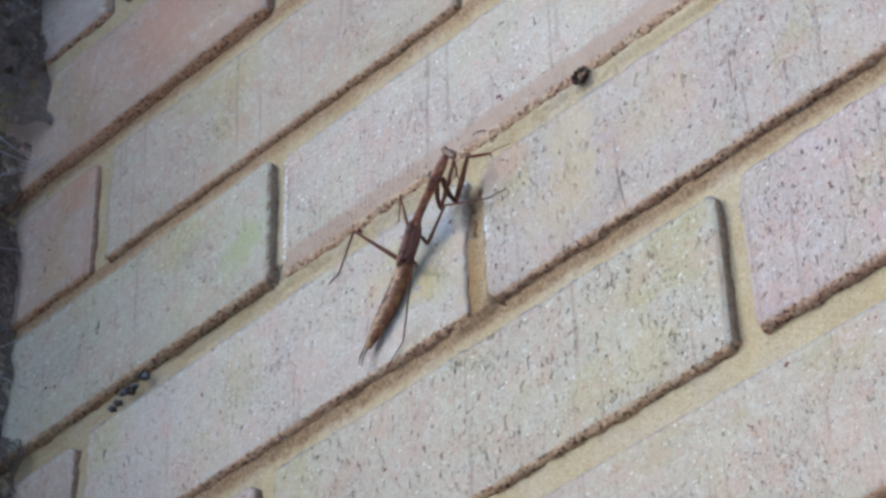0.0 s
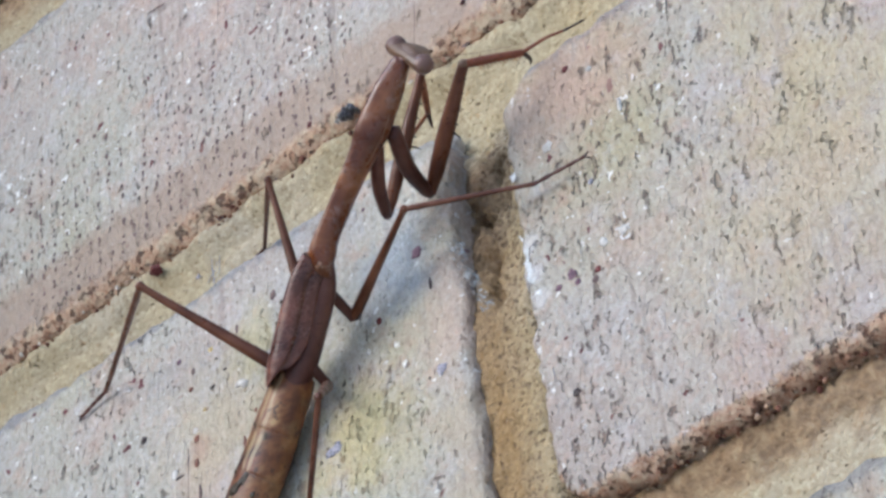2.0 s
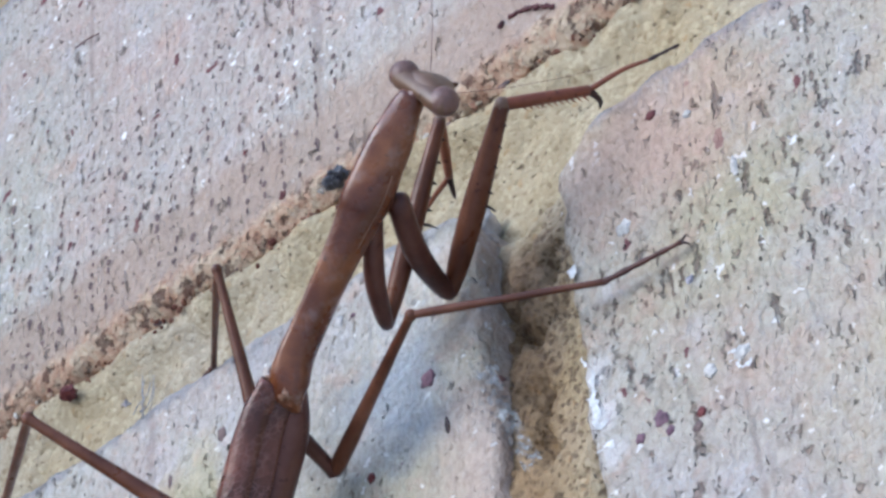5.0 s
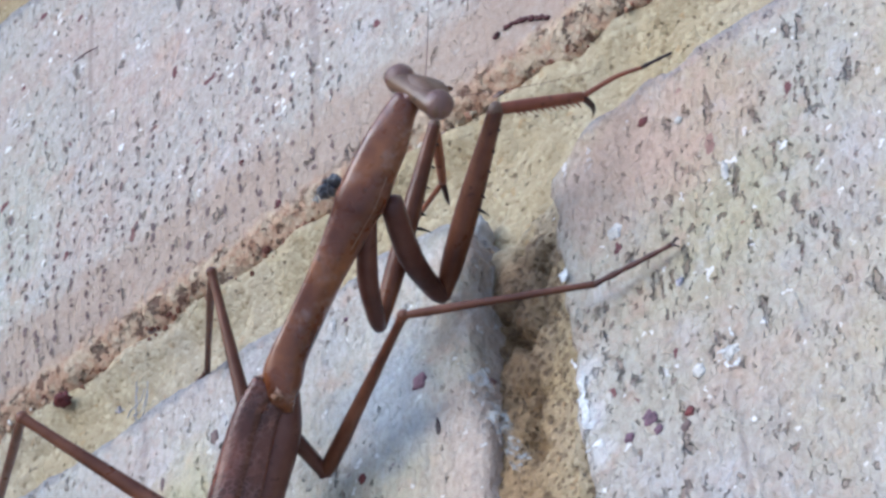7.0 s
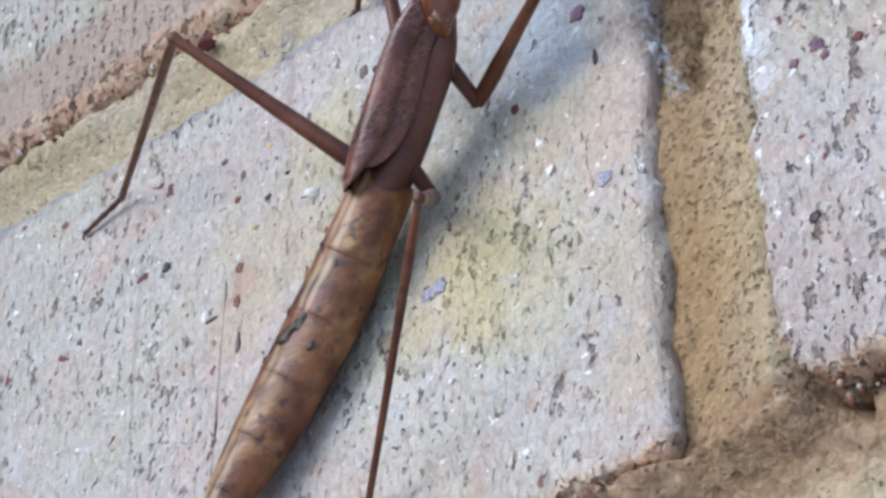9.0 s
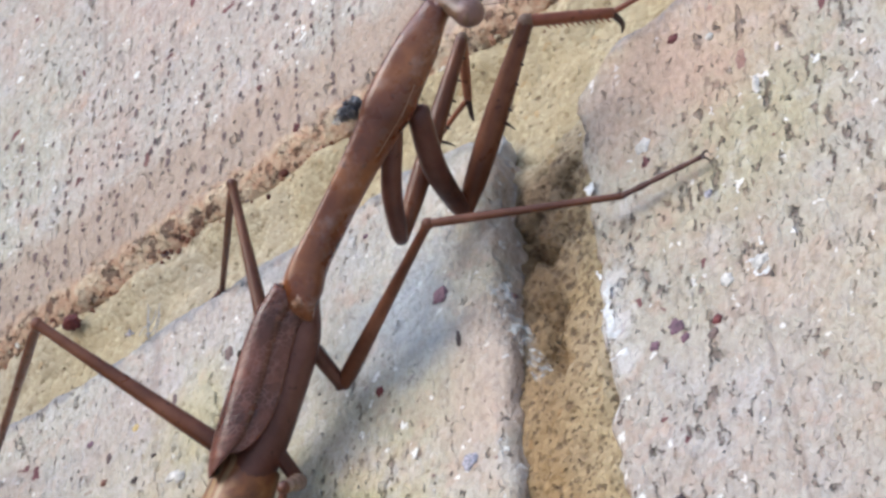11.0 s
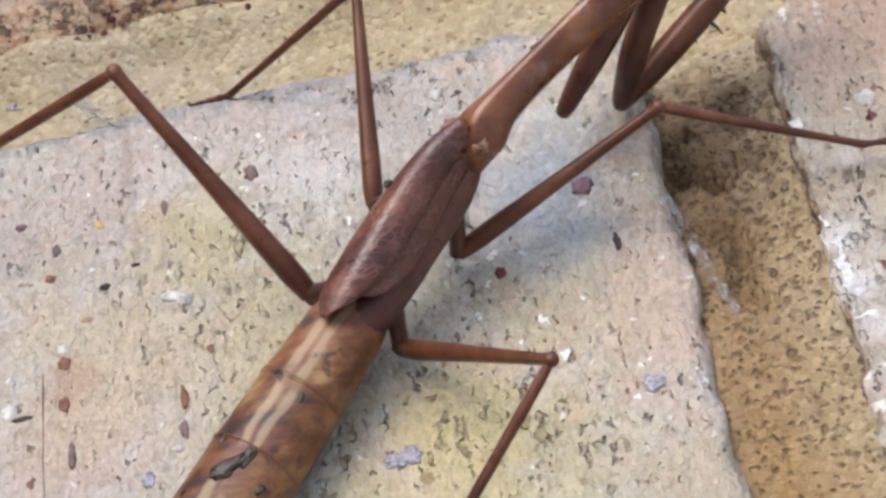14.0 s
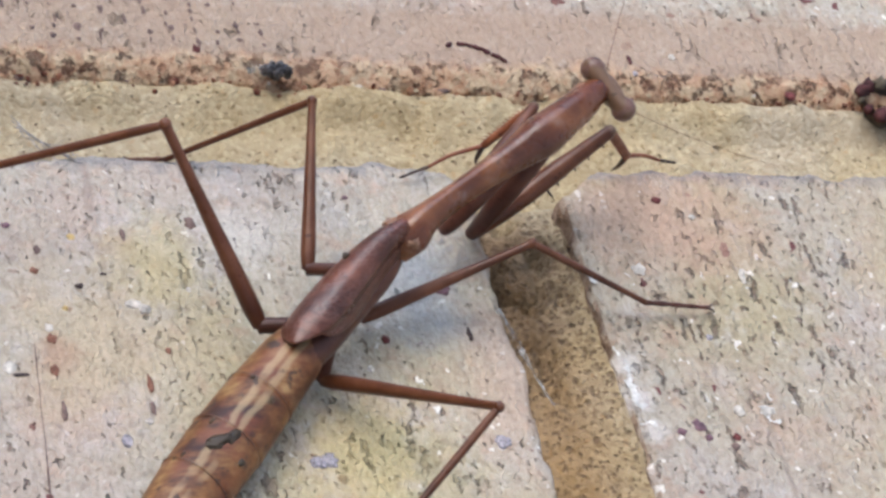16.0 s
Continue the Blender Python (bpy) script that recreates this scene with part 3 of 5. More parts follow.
def wall_north():
    """The brick wall on which the mantis sits: faces near y = 0, raked joints behind."""
    wall = tagged(new("wall_north"), "cream and pink clay brick wall with raked yellow sand mortar joints", "wall", kind="structure")
    rng = random.Random(4)
    bricks = {}
    for row, z in BOTTOMS.items():
        start = 0.002 if row % 2 == 0 else -0.1172
        for k in range(-2, 4):
            x = start + 0.2410 * k
            length, height = 0.2300, 0.0713
            if (row, k) == (0, -1):
                length, x = 0.2307, -0.2395
            if (row, k) == (1, -1):
                length = 0.2355
            if x + length < CORNER_X + 0.02:
                continue
            if x < CORNER_X - 0.02:
                length -= CORNER_X - 0.02 - x
                x = CORNER_X - 0.02
            near = (row, k) in ((0, -1), (0, 0), (1, 0))
            mid = -1 <= row <= 2 and -2 <= k <= 1
            y = {(0, -1): 0.0, (0, 0): 0.0, (1, 0): 0.0036}.get((row, k), rng.uniform(-0.0012, 0.002))
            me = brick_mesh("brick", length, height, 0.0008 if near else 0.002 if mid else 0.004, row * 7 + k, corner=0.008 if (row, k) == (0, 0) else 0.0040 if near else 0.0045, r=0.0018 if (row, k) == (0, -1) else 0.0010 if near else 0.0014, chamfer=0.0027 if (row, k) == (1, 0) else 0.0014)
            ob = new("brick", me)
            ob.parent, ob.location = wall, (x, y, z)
            bricks[row, k] = ob
            tones = {(0, -1): (1.11, 1.10, 1.05), (0, 0): (0.985, 0.945, 0.905), (1, 0): (1.085, 1.075, 1.02), (1, -1): (0.99, 1.0, 0.90), (3, -1): (1.0, 0.86, 0.76), (2, -2): (1.0, 0.87, 0.78)}
            tears = {(0, -1): 0.30, (0, 0): 0.67, (1, 0): 0.61, (1, -1): 0.55, (-1, 0): 1.0, (-1, -1): 0.9, (-1, 1): 0.8}
            tone = tones.get((row, k), (1.0, rng.uniform(0.92, 0.98), rng.uniform(0.84, 0.94)))
            ob.color = (*(0.86 * c for c in tone), tears.get((row, k), rng.uniform(0.40, 0.58)))
    # the wall beyond the close-up: plain pressed bricks in front of a solid core
    far = far_brick_mesh(0.2300, 0.0713)
    rows = [(-5 - k, BOTTOMS[-5] - 0.0862 * k) for k in range(1, 17)] + [(7 + k, BOTTOMS[7] + 0.0862 * k) for k in range(1, 7)]
    for row, z in rows:
        for k in range(-1, 4):
            x = (0.002 if row % 2 == 0 else -0.1172) + 0.2410 * k
            if x < CORNER_X:
                continue
            ob = new("brick", far)
            ob.parent, ob.location = wall, (x, rng.uniform(-0.001, 0.002), z)
            ob.color = (0.86, rng.uniform(0.79, 0.84), rng.uniform(0.72, 0.81), 0.6)
    bm = bmesh.new()
    bmesh.ops.create_cube(bm, size=1, matrix=Matrix.Translation((0.325, 0.063, -0.376)) @ Matrix.Diagonal((1.56, 0.10, 3.048, 1)))
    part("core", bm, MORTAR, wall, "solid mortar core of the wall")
    # mortar
    def axis(lo, hi, a, b, fine, coarse):
        return np.concatenate([np.arange(lo, a, coarse), np.arange(a, b, fine), np.arange(b, hi, coarse)])
    xs, zs = axis(CORNER_X - 0.03, 0.55, -0.13, 0.07, 0.0007, 0.006), axis(-0.5, 0.6, -0.08, 0.03, 0.0007, 0.006)
    verts, faces = [], []
    for x in xs:
        for z in zs:
            y = (MORTAR_Y if -0.004 < z < 0.026 else 0.0050) + 0.0008 * noise.noise(Vector((x * 60, z * 60, 5))) + 0.0006 * noise.noise(Vector((x * 300, z * 300, 9))) + 0.0004 * noise.noise(Vector((x * 800, z * 800, 2)))
            for b in BOTTOMS.values():
                if -0.005 < z - b < 0.0005:
                    y -= (0.0016 + 0.0010 * noise.noise(Vector((x * 170, b * 50, 31)))) * min(1, (z - b + 0.005) / 0.0035)
            if -0.016 < x < 0.008 and -0.075 < z < -0.002:
                # the upright joint is struck at a slant: deep beside one brick, nearly flush with the other
                blend = min(1, max(0, (-0.002 - z) / 0.007)) * min(1, max(0, (z + 0.075) / 0.004))
                f = min(1, max(0, (x + 0.0088) / 0.0115))
                up = min(1, max(0, (z + 0.038) / 0.022))
                rake = 0.0036 + 0.0024 * up - (0.0018 + 0.0014 * up) * f ** 1.2 + max(0, x - 0.0018) * 1.6
                y += (rake - MORTAR_Y) * blend + 0.0006 * noise.noise(Vector((x * 140, z * 140, 21))) + 0.0005 * noise.noise(Vector((x * 520, z * 520, 27)))
                pock = noise.noise(Vector((x * 330, z * 250, 41))) + 0.4 * noise.noise(Vector((x * 900, z * 900, 43)))
                y += 0.0090 * min(0.3, max(0, pock - 0.12)) * blend * min(1, max(0, (z + 0.042) / 0.012)) * min(1, max(0, (0.0012 - x) / 0.003))
            verts.append((x, y, z))
    n = len(zs)
    for i in range(len(xs) - 1):
        for j in range(n - 1):
            a = i * n + j
            faces.append((a, a + n, a + n + 1, a + 1))
    me = bpy.data.meshes.new("mortar")
    me.from_pydata(verts, [], faces)
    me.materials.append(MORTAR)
    for p in me.polygons:
        p.use_smooth = True
    ob = tagged(new("mortar", me), "raked yellow sand mortar")
    ob.parent = wall
    return wall, bricks


def wall_west():
    """The return wall at the corner, brick colour darkened for grime and shade."""
    wall = tagged(new("wall_west"), "return wall of weathered brick, colour darkened for corner shade and grime, hung with old cobweb", "wall", kind="structure")
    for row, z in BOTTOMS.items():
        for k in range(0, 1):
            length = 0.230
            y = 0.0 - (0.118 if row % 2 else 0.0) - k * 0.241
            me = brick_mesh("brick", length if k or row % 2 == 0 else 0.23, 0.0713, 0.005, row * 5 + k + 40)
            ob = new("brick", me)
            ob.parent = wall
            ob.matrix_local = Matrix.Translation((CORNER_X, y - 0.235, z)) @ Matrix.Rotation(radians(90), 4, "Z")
            # dark tone: grime together with the corner's shade, put into the colour
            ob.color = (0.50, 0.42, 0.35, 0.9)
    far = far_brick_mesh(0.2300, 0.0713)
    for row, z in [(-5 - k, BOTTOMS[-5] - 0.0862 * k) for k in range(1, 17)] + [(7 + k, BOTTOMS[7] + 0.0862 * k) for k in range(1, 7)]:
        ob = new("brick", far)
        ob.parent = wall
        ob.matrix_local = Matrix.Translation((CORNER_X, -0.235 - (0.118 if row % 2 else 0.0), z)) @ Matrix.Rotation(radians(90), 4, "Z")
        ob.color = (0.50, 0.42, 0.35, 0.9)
    bm = bmesh.new()
    bmesh.ops.create_cube(bm, size=1, matrix=Matrix.Translation((CORNER_X - 0.063, -0.115, -0.376)) @ Matrix.Diagonal((0.10, 0.45, 3.048, 1)))
    part("core", bm, MORTAR, wall, "solid mortar core of the wall")
    bm = bmesh.new()
    bmesh.ops.create_grid(bm, x_segments=60, y_segments=60, size=0.5, matrix=Matrix.Translation((CORNER_X - 0.008, -0.16, 0.05)) @ Matrix.Rotation(radians(90), 4, "Y"))
    for v in bm.verts:
        v.co.x += 0.001 * noise.noise(v.co * 60)
        v.co.z, v.co.y = (v.co.z - 0.05) * 1.1 + 0.05, (v.co.y + 0.16) * 0.36 - 0.16
    part("mortar", bm, MORTAR, wall)


# ---- the mantis ----
def mantis():
    root = tagged(new("praying_mantis"), "brown short-winged praying mantis clinging to a brick wall", "praying mantis")
    # head
    el, er = Vector((0.0, -0.0190, -0.0030)), Vector((0.0034, -0.0172, -0.0081))
    mid = (el + er) / 2
    ax = (er - el).normalized()
    face = Vector((0.28, 0.83, 0.48))
    face = (face - ax * face.dot(ax)).normalized()
    top = ax.cross(face)
    turn = Matrix((ax, face, top)).transposed()
    bm = bmesh.new()
    bmesh.ops.create_uvsphere(bm, u_segments=28, v_segments=18, radius=1)
    for v in bm.verts:
        x, y, z = v.co
        w = 0.0031 * (1 - 0.45 * max(0, y) ** 1.3)
        v.co = mid + turn @ Vector((x * w, (0.0034 if y > 0 else 0.0011) * y + 0.0003, z * 0.0013 * (1 - 0.12 * abs(x))))
    head = part("head", bm, HEAD, root, "grey-brown triangular head")
    bar = []
    for f, wide, high in ((-0.08, 0.0010, 0.0009), (0.06, 0.00128, 0.0012), (0.22, 0.00125, 0.00115), (0.5, 0.00115, 0.00105), (0.78, 0.00125, 0.00115), (0.94, 0.00128, 0.0012), (1.08, 0.0010, 0.0009)):
        bar.append((*(el.lerp(er, f) - top * 0.0001), wide * 0.93, high * 0.93))
    part("crown", sweep(bar, tuple(top), 20, 4), HEAD, head, "smooth rounded crown between the eyes")
    for c, s in ((el, -1), (er, 1)):
        part("eye", lump(c + face * 0.0003 - ax * s * 0.0004, (0.00140, 0.00150, 0.00142), turn, 0.02, 0, 3), EYE, head, "large rounded brown compound eye")
    snout = mid + face * 0.0034
    part("mouthparts", sweep([(*(snout - face * 0.001), 0.0007, 0.0005), (*snout, 0.0005, 0.0004), (*(snout + face * 0.001), 0.0002, 0.0002)], top), LEG, head)
    brow = mid + face * 0.0012 - top * 0.0009
    for d in ((0.345, -0.36, 0.86), (0.90, -0.02, -0.42)):
        d = Vector(d)
        rows = []
        for k in range(8):
            f = k / 7
            q = brow + d * 0.022 * f + Vector((0, 0.0012 * math.sin(f * 3), -0.0015 * f * f))
            rows.append((*q, 0.000036 * (1 - 0.8 * f) + 0.000010, 0.000036 * (1 - 0.8 * f) + 0.000010))
        part("antenna", sweep(rows, (0.3, -0.5, 0.2), 6, 3), LEG, head, "long hair-thin antenna")
    # thorax
    part("neck", sweep([(0.0015, -0.0181, -0.0056, 0.0009, 0.0008), (0.0002, -0.0181, -0.0062, 0.0010, 0.0009), (-0.0012, -0.0178, -0.0070, 0.0012, 0.0011)]), SHELL, root)
    pron = [
        (0.0006, -0.0180, -0.0057, 0.00135, 0.0012), (-0.0008, -0.0178, -0.0065, 0.0018, 0.0014), (-0.0026, -0.0174, -0.0081, 0.0020, 0.0019), (-0.0050, -0.0168, -0.0098, 0.0022, 0.0021),
        (-0.0066, -0.0163, -0.0109, 0.0024, 0.0022), (-0.0078, -0.0159, -0.0116, 0.0024, 0.0022), (-0.0090, -0.0155, -0.0123, 0.0021, 0.0020), (-0.0112, -0.0148, -0.0136, 0.0017, 0.0018), (-0.0146, -0.0138, -0.0155, 0.0014, 0.00165),
        (-0.0185, -0.0126, -0.0178, 0.0014, 0.00165), (-0.0212, -0.0119, -0.0196, 0.0017, 0.0017), (-0.0228, -0.0112, -0.0208, 0.0023, 0.0017), (-0.0238, -0.0106, -0.0217, 0.0022, 0.0013), (-0.0246, -0.0093, -0.0224, 0.0015, 0.0006),
    ]
    shield = part("pronotum", sweep(pron, segs=28, ridge=0.22), SHELL, root, "long glossy red-brown pronotum with a raised keel")
    # pale rim along both sides of the shield, and the groove across its widest place
    for s in (-1, 1):
        rows = []
        for x, y, z, w, h in smooth_path(pron[3:8], 3):
            rows.append((x + s * w * 0.52, y + 0.0001, z - s * w * 0.86, 0.00006, 0.00006))
        part("rim", sweep(rows, (0, -1, 0), 8, 2), RIM, shield, "thin pale rim")
    body = [
        (-0.0243, -0.0097, -0.0202, 0.0018, 0.0015), (-0.0264, -0.0080, -0.0233, 0.0022, 0.0019), (-0.0299, -0.0066, -0.0268, 0.0023, 0.0021),
        (-0.0340, -0.0053, -0.0308, 0.0024, 0.0022), (-0.0371, -0.0050, -0.0333, 0.0025, 0.0021),
    ]
    part("thorax", sweep(body, segs=20), LEG_DARK, root)
    # abdomen: overlapping segments
    ab = smooth_path([
        (-0.0355, -0.0047, -0.0312, 0.0031, 0.0029), (-0.0399, -0.0039, -0.0361, 0.0036, 0.0030), (-0.0441, -0.0032, -0.0411, 0.00395, 0.0031),
        (-0.0482, -0.0031, -0.0461, 0.0039, 0.0029), (-0.0522, -0.0032, -0.0511, 0.0035, 0.0027), (-0.0558, -0.0034, -0.0555, 0.0027, 0.0022), (-0.0592, -0.0036, -0.0597, 0.0016, 0.0014),
    ], 4)
    for k in range(0, 24, 4):
        rows = [ab[min(k + i, len(ab) - 1)].copy() for i in range(6) if k + i < len(ab)]
        if len(rows) < 2:
            break
        rows[0][3:] *= 0.93
        rows[-1][3:] *= 1.02
        seg = part("abdomen_segment", sweep([tuple(r) for r in rows], segs=24, per=3), BELLY, root, "mottled tan and rust abdomen segment")
        e = rows[-1]
        bm = bmesh.new()
        pts = []
        for j in range(15):
            an = math.pi * j / 14
            pts.append((e[0] + math.cos(an) * e[3] * 0.72 * 1.01, e[1] - math.sin(an) * e[4] * 1.01, e[2] - math.cos(an) * e[3] * 0.70 * 1.01, 0.00004, 0.00004))
        part("seam", sweep(pts, (0.7, 0, 0.72), 6, 1), SEAM, seg, "dark seam between segments")
    # dark wedge-shaped mark and a few spots on the back
    for x, z, w, h, an in ((-0.0466, -0.0440, 0.0016, 0.00065, -20), (-0.0452, -0.0434, 0.0011, 0.00055, -50), (-0.0474, -0.0446, 0.0008, 0.0005, 0), (-0.0421, -0.0366, 0.0003, 0.0002, -50), (-0.0470, -0.0414, 0.0004, 0.00022, -50), (-0.0505, -0.0452, 0.0004, 0.0002, -50), (-0.0405, -0.0393, 0.00045, 0.00022, -60), (-0.0448, -0.0462, 0.0005, 0.0004, -45)):
        near = min(ab, key=lambda q: (q[0] - x) ** 2 + (q[2] - z) ** 2)
        d = math.hypot(near[0] - x, near[2] - z)
        y = near[1] - near[4] * math.sqrt(max(0.05, 1 - (d / near[3]) ** 2)) * 1.0
        part("spot", lump((x, y, z), (w, 0.00022, h), Matrix.Rotation(radians(an), 3, "Y"), 0.5, int(-z * 1e4), 3), SPOT, root, "dark blackish spot on the back")
    for s in (-1, 1):
        b = Vector((-0.0593, -0.0038, -0.0599)) + Vector((0.0007, 0, -0.0007)) * s
        part("cercus", sweep([(*b, 0.0004, 0.0004), (*(b + Vector((-0.0022, -0.0004, -0.0030))), 0.00035, 0.00035), (*(b + Vector((-0.0042, 0.0004, -0.0062))), 0.0001, 0.0001)], segs=8), DARK, root, "dark pointed tail cercus")
    # wings: two short tegmina folded over the back, one lying over the other
    for lo, hi, lift, far in ((0.3, 0.98, 0.0, 0.76), (-1.75, 0.86, 0.00022, 1.0)):
        line = smooth_path([
            (-0.0241, -0.0125, -0.0212), (-0.0270, -0.0119, -0.0233), (-0.0303, -0.0106, -0.0264), (-0.0338, -0.0091, -0.0302), (-0.0359, -0.0081, -0.0325), (-0.0369, -0.0074, -0.0338)], 6)
        width = smooth_path([(0.0013,), (0.0019,), (0.0025,), (0.0029,), (0.0028,), (0.0021,)], 6)
        last = int((len(line) - 1) * far)
        bm = bmesh.new()
        grid = []
        for k in range(last + 1):
            c, w = line[k], width[k][0]
            d = line[min(k + 1, len(line) - 1)] - line[max(k - 1, 0)]
            d /= np.linalg.norm(d)
            side = np.cross(d, (0, -1, 0))
            side /= np.linalg.norm(side)
            out = np.cross(side, d)
            row = []
            f = k / (len(line) - 1)
            under = lo > 0
            ease = max(0.0, (f - 0.42) / 0.58)
            edge = hi * math.sqrt(max(0.0, 1 - (max(0, f - 0.42) / 0.36) ** 2)) if under else hi - 0.12 - 0.08 * f - 0.90 * ease ** 2.2
            start = lo if under else -0.35 + (lo + 0.35) * math.sqrt(max(0.0, 1 - (max(0, f - 0.66) / 0.34) ** 2))
            for j in range(17):
                a = start + (max(edge, start + 0.02) - start) * j / 16
                across = a if a > -0.8 else -0.8 - 0.25 * math.tanh((-a - 0.8) / 0.3)
                drop = 0.0018 * across ** 2 + 0.0034 * max(0, -a - 0.75) ** 1.3 if a < 0 else 0.0034 * a ** 2
                crease = 0.00003 * math.sin(a * 23 + k * 0.15) + 0.00003 * math.sin(a * 7 - k * 0.3)
                row.append(bm.verts.new(c + side * -across * w + out * (lift + 0.0009 - 0.0002 * max(0.0, 0.16 - f) / 0.16 - drop + crease)))
            grid.append(row)
        for r, q in zip(grid, grid[1:]):
            for j in range(16):
                bm.faces.new((r[j], r[j + 1], q[j + 1], q[j]))
        bmesh.ops.recalc_face_normals(bm, faces=bm.faces)
        bmesh.ops.solidify(bm, geom=bm.faces[:], thickness=0.00012)
        part("wing", bm, WING, root, "short netted red-brown wing case")
    part("spot", lump((-0.0309, -0.0112, -0.0244), (0.0004, 0.0003, 0.0004), None, 0.4, 5, 3), SPOT, root, "small dark spot on the wing")
    for c in ((-0.0231, -0.0114, -0.0226), (-0.0251, -0.0117, -0.0203)):
        part("wing_hinge", lump(c, (0.0008, 0.0006, 0.0007), None, 0.5, 2, 3), RIM, root, "pale knobbed wing hinge")

    def limb(name, a, b, w0, w1, material=LEG, label="", bow=0.0, out=(0, -1, 0)):
        a, b = Vector(a), Vector(b)
        m = (a + b) / 2 + Vector(out) * bow
        ax = abs((b - a).normalized().dot(Vector((0, -1, 0))))
        rows = [(*a, w0 * 0.8, w0 * 0.8), (*a.lerp(b, 0.12), w0, w0), (*m, (w0 + w1) / 2, (w0 + w1) / 2), (*a.lerp(b, 0.9), w1, w1), (*b, w1 * 1.1, w1 * 1.1)]
        return part(name, sweep(rows, (0, -1, 0.2) if ax < 0.95 else (1, 0, 0), 12, 4), material, root, label)

    def walking_leg(hip, low, knee, heel, tip, names, w):
        limb(names + "_coxa", hip, low, w * 0.95, w * 0.85, LEG_DARK)
        limb(names + "_femur", low, knee, w * 1.0, w * 0.56, LEG, "slender brown thigh")
        part(names + "_knee", lump(knee, (w * 0.72,) * 3, None, 0.1), LEG, root)
        limb(names + "_tibia", knee, heel, w * 0.52, w * 0.38, LEG, "thin brown shin")
        h, t = Vector(heel), Vector(tip)
        rows = []
        for k in range(9):
            f = k / 8
            q = h.lerp(t, f)
            fat = w * (0.42 if k % 2 == 0 else 0.30) * (1 - 0.25 * f)
            rows.append((*q, fat, fat))
        part(names + "_tarsus", sweep(rows, (0.1, -1, 0.2), 8, 2), LEG_DARK, root, "dark red-brown jointed foot")
        for s in (-1, 1):
            d = (t - h).normalized()
            side = d.cross(Vector((0, -1, 0))).normalized() * s
            c = t + d * 0.0006 + side * 0.0005
            part(names + "_claw", sweep([(*t, w * 0.2, w * 0.2), (*c, w * 0.1, w * 0.1), (*(c + Vector((0, 0.0004, 0))), w * 0.04, w * 0.04)], (0.2, 0.3, 1), 6, 2), DARK, root)

    walking_leg((-0.0262, -0.0066, -0.0234), (-0.0268, -0.0015, -0.0248), (-0.0088, -0.0099, -0.0212), (0.0071, -0.0018, -0.0226), (0.0152, -0.0008, -0.0225), "middle_leg", 0.00084)
    walking_leg((-0.0280, -0.0078, -0.0235), (-0.0327, -0.0047, -0.0207), (-0.0307, -0.0124, -0.0034), (-0.0439, 0.0, -0.0010), (-0.0476, 0.0022, 0.0008), "middle_leg", 0.00084)
    walking_leg((-0.0345, -0.0060, -0.0295), (-0.0390, -0.0037, -0.0276), (-0.0502, -0.0194, -0.0142), (-0.0775, -0.0013, -0.0087), (-0.0836, -0.0008, -0.0099), "hind_leg", 0.00100)
    walking_leg((-0.0325, -0.0050, -0.0312), (-0.0327, -0.0014, -0.0330), (-0.0213, -0.0162, -0.0480), (-0.0416, -0.0012, -0.0654), (-0.0507, -0.0008, -0.0727), "hind_leg", 0.00085)

    def raptor(shoulder, elbow, joint, fold, claw, foot, thick, dark, spine_side, tooth_side):
        sh, el_, jo, fo, cl, ft = (Vector(v) for v in (shoulder, elbow, joint, fold, claw, foot))
        out = (0.1, -0.9, 0.4)
        part("foreleg_coxa", sweep([(*sh, thick * 0.9, thick * 0.9), (*(sh.lerp(el_, 0.45) + Vector((-0.0007, 0, -0.0008))), thick * 0.98, thick * 0.95), (*(sh.lerp(el_, 0.85) + Vector((-0.0003, 0, -0.0005))), thick * 0.8, thick * 0.8), (*el_, thick * 0.62, thick * 0.62)], (1, 0, 0.4), 14), LEG_DARK, root, "stout coxa of a folded foreleg")
        fem = part("foreleg_femur", sweep([(*el_, thick * 0.6, thick * 0.6), (*el_.lerp(jo, 0.2), thick * 0.98, thick * 0.9), (*el_.lerp(jo, 0.5), thick * 1.0, thick * 0.95), (*el_.lerp(jo, 0.85), thick * 0.72, thick * 0.7), (*jo, thick * 0.62, thick * 0.6)], out, 14), dark, root, "spined grasping thigh")
        d = (jo - el_).normalized()
        side = Vector(spine_side)
        side = (side - d * side.dot(d)).normalized()
        for k, f in enumerate((0.40, 0.50, 0.57, 0.63, 0.70, 0.80, 0.91)):
            b = el_.lerp(jo, f) + side * thick * 0.85 * (1 - 0.35 * f)
            ln = (0.0005, 0.0017, 0.0008, 0.0004, 0.0006, 0.0005, 0.0004)[k]
            part("spine", sweep([(*(b - side * 0.0003), 0.00022, 0.00022), (*(b + side * ln * 0.5 + d * 0.0001), 0.00014, 0.00014), (*(b + side * ln), 0.00003, 0.00003)], (0.3, 0.2, 1), 6, 2), DARK, fem, "sharp dark spine")
        part("foreleg_knee", lump(jo, (thick * 0.62,) * 3, None, 0.1), HEAD, root)
        tib = part("foreleg_tibia", sweep([(*jo, thick * 0.48, thick * 0.48), (*jo.lerp(fo, 0.4), thick * 0.54, thick * 0.5), (*fo, thick * 0.42, thick * 0.42)], out, 10), LEG_TAN, root, "rust-coloured toothed shin")
        tooth_way = Vector(tooth_side)
        along = (fo - jo).normalized()
        tooth_way = (tooth_way - along * tooth_way.dot(along)).normalized()
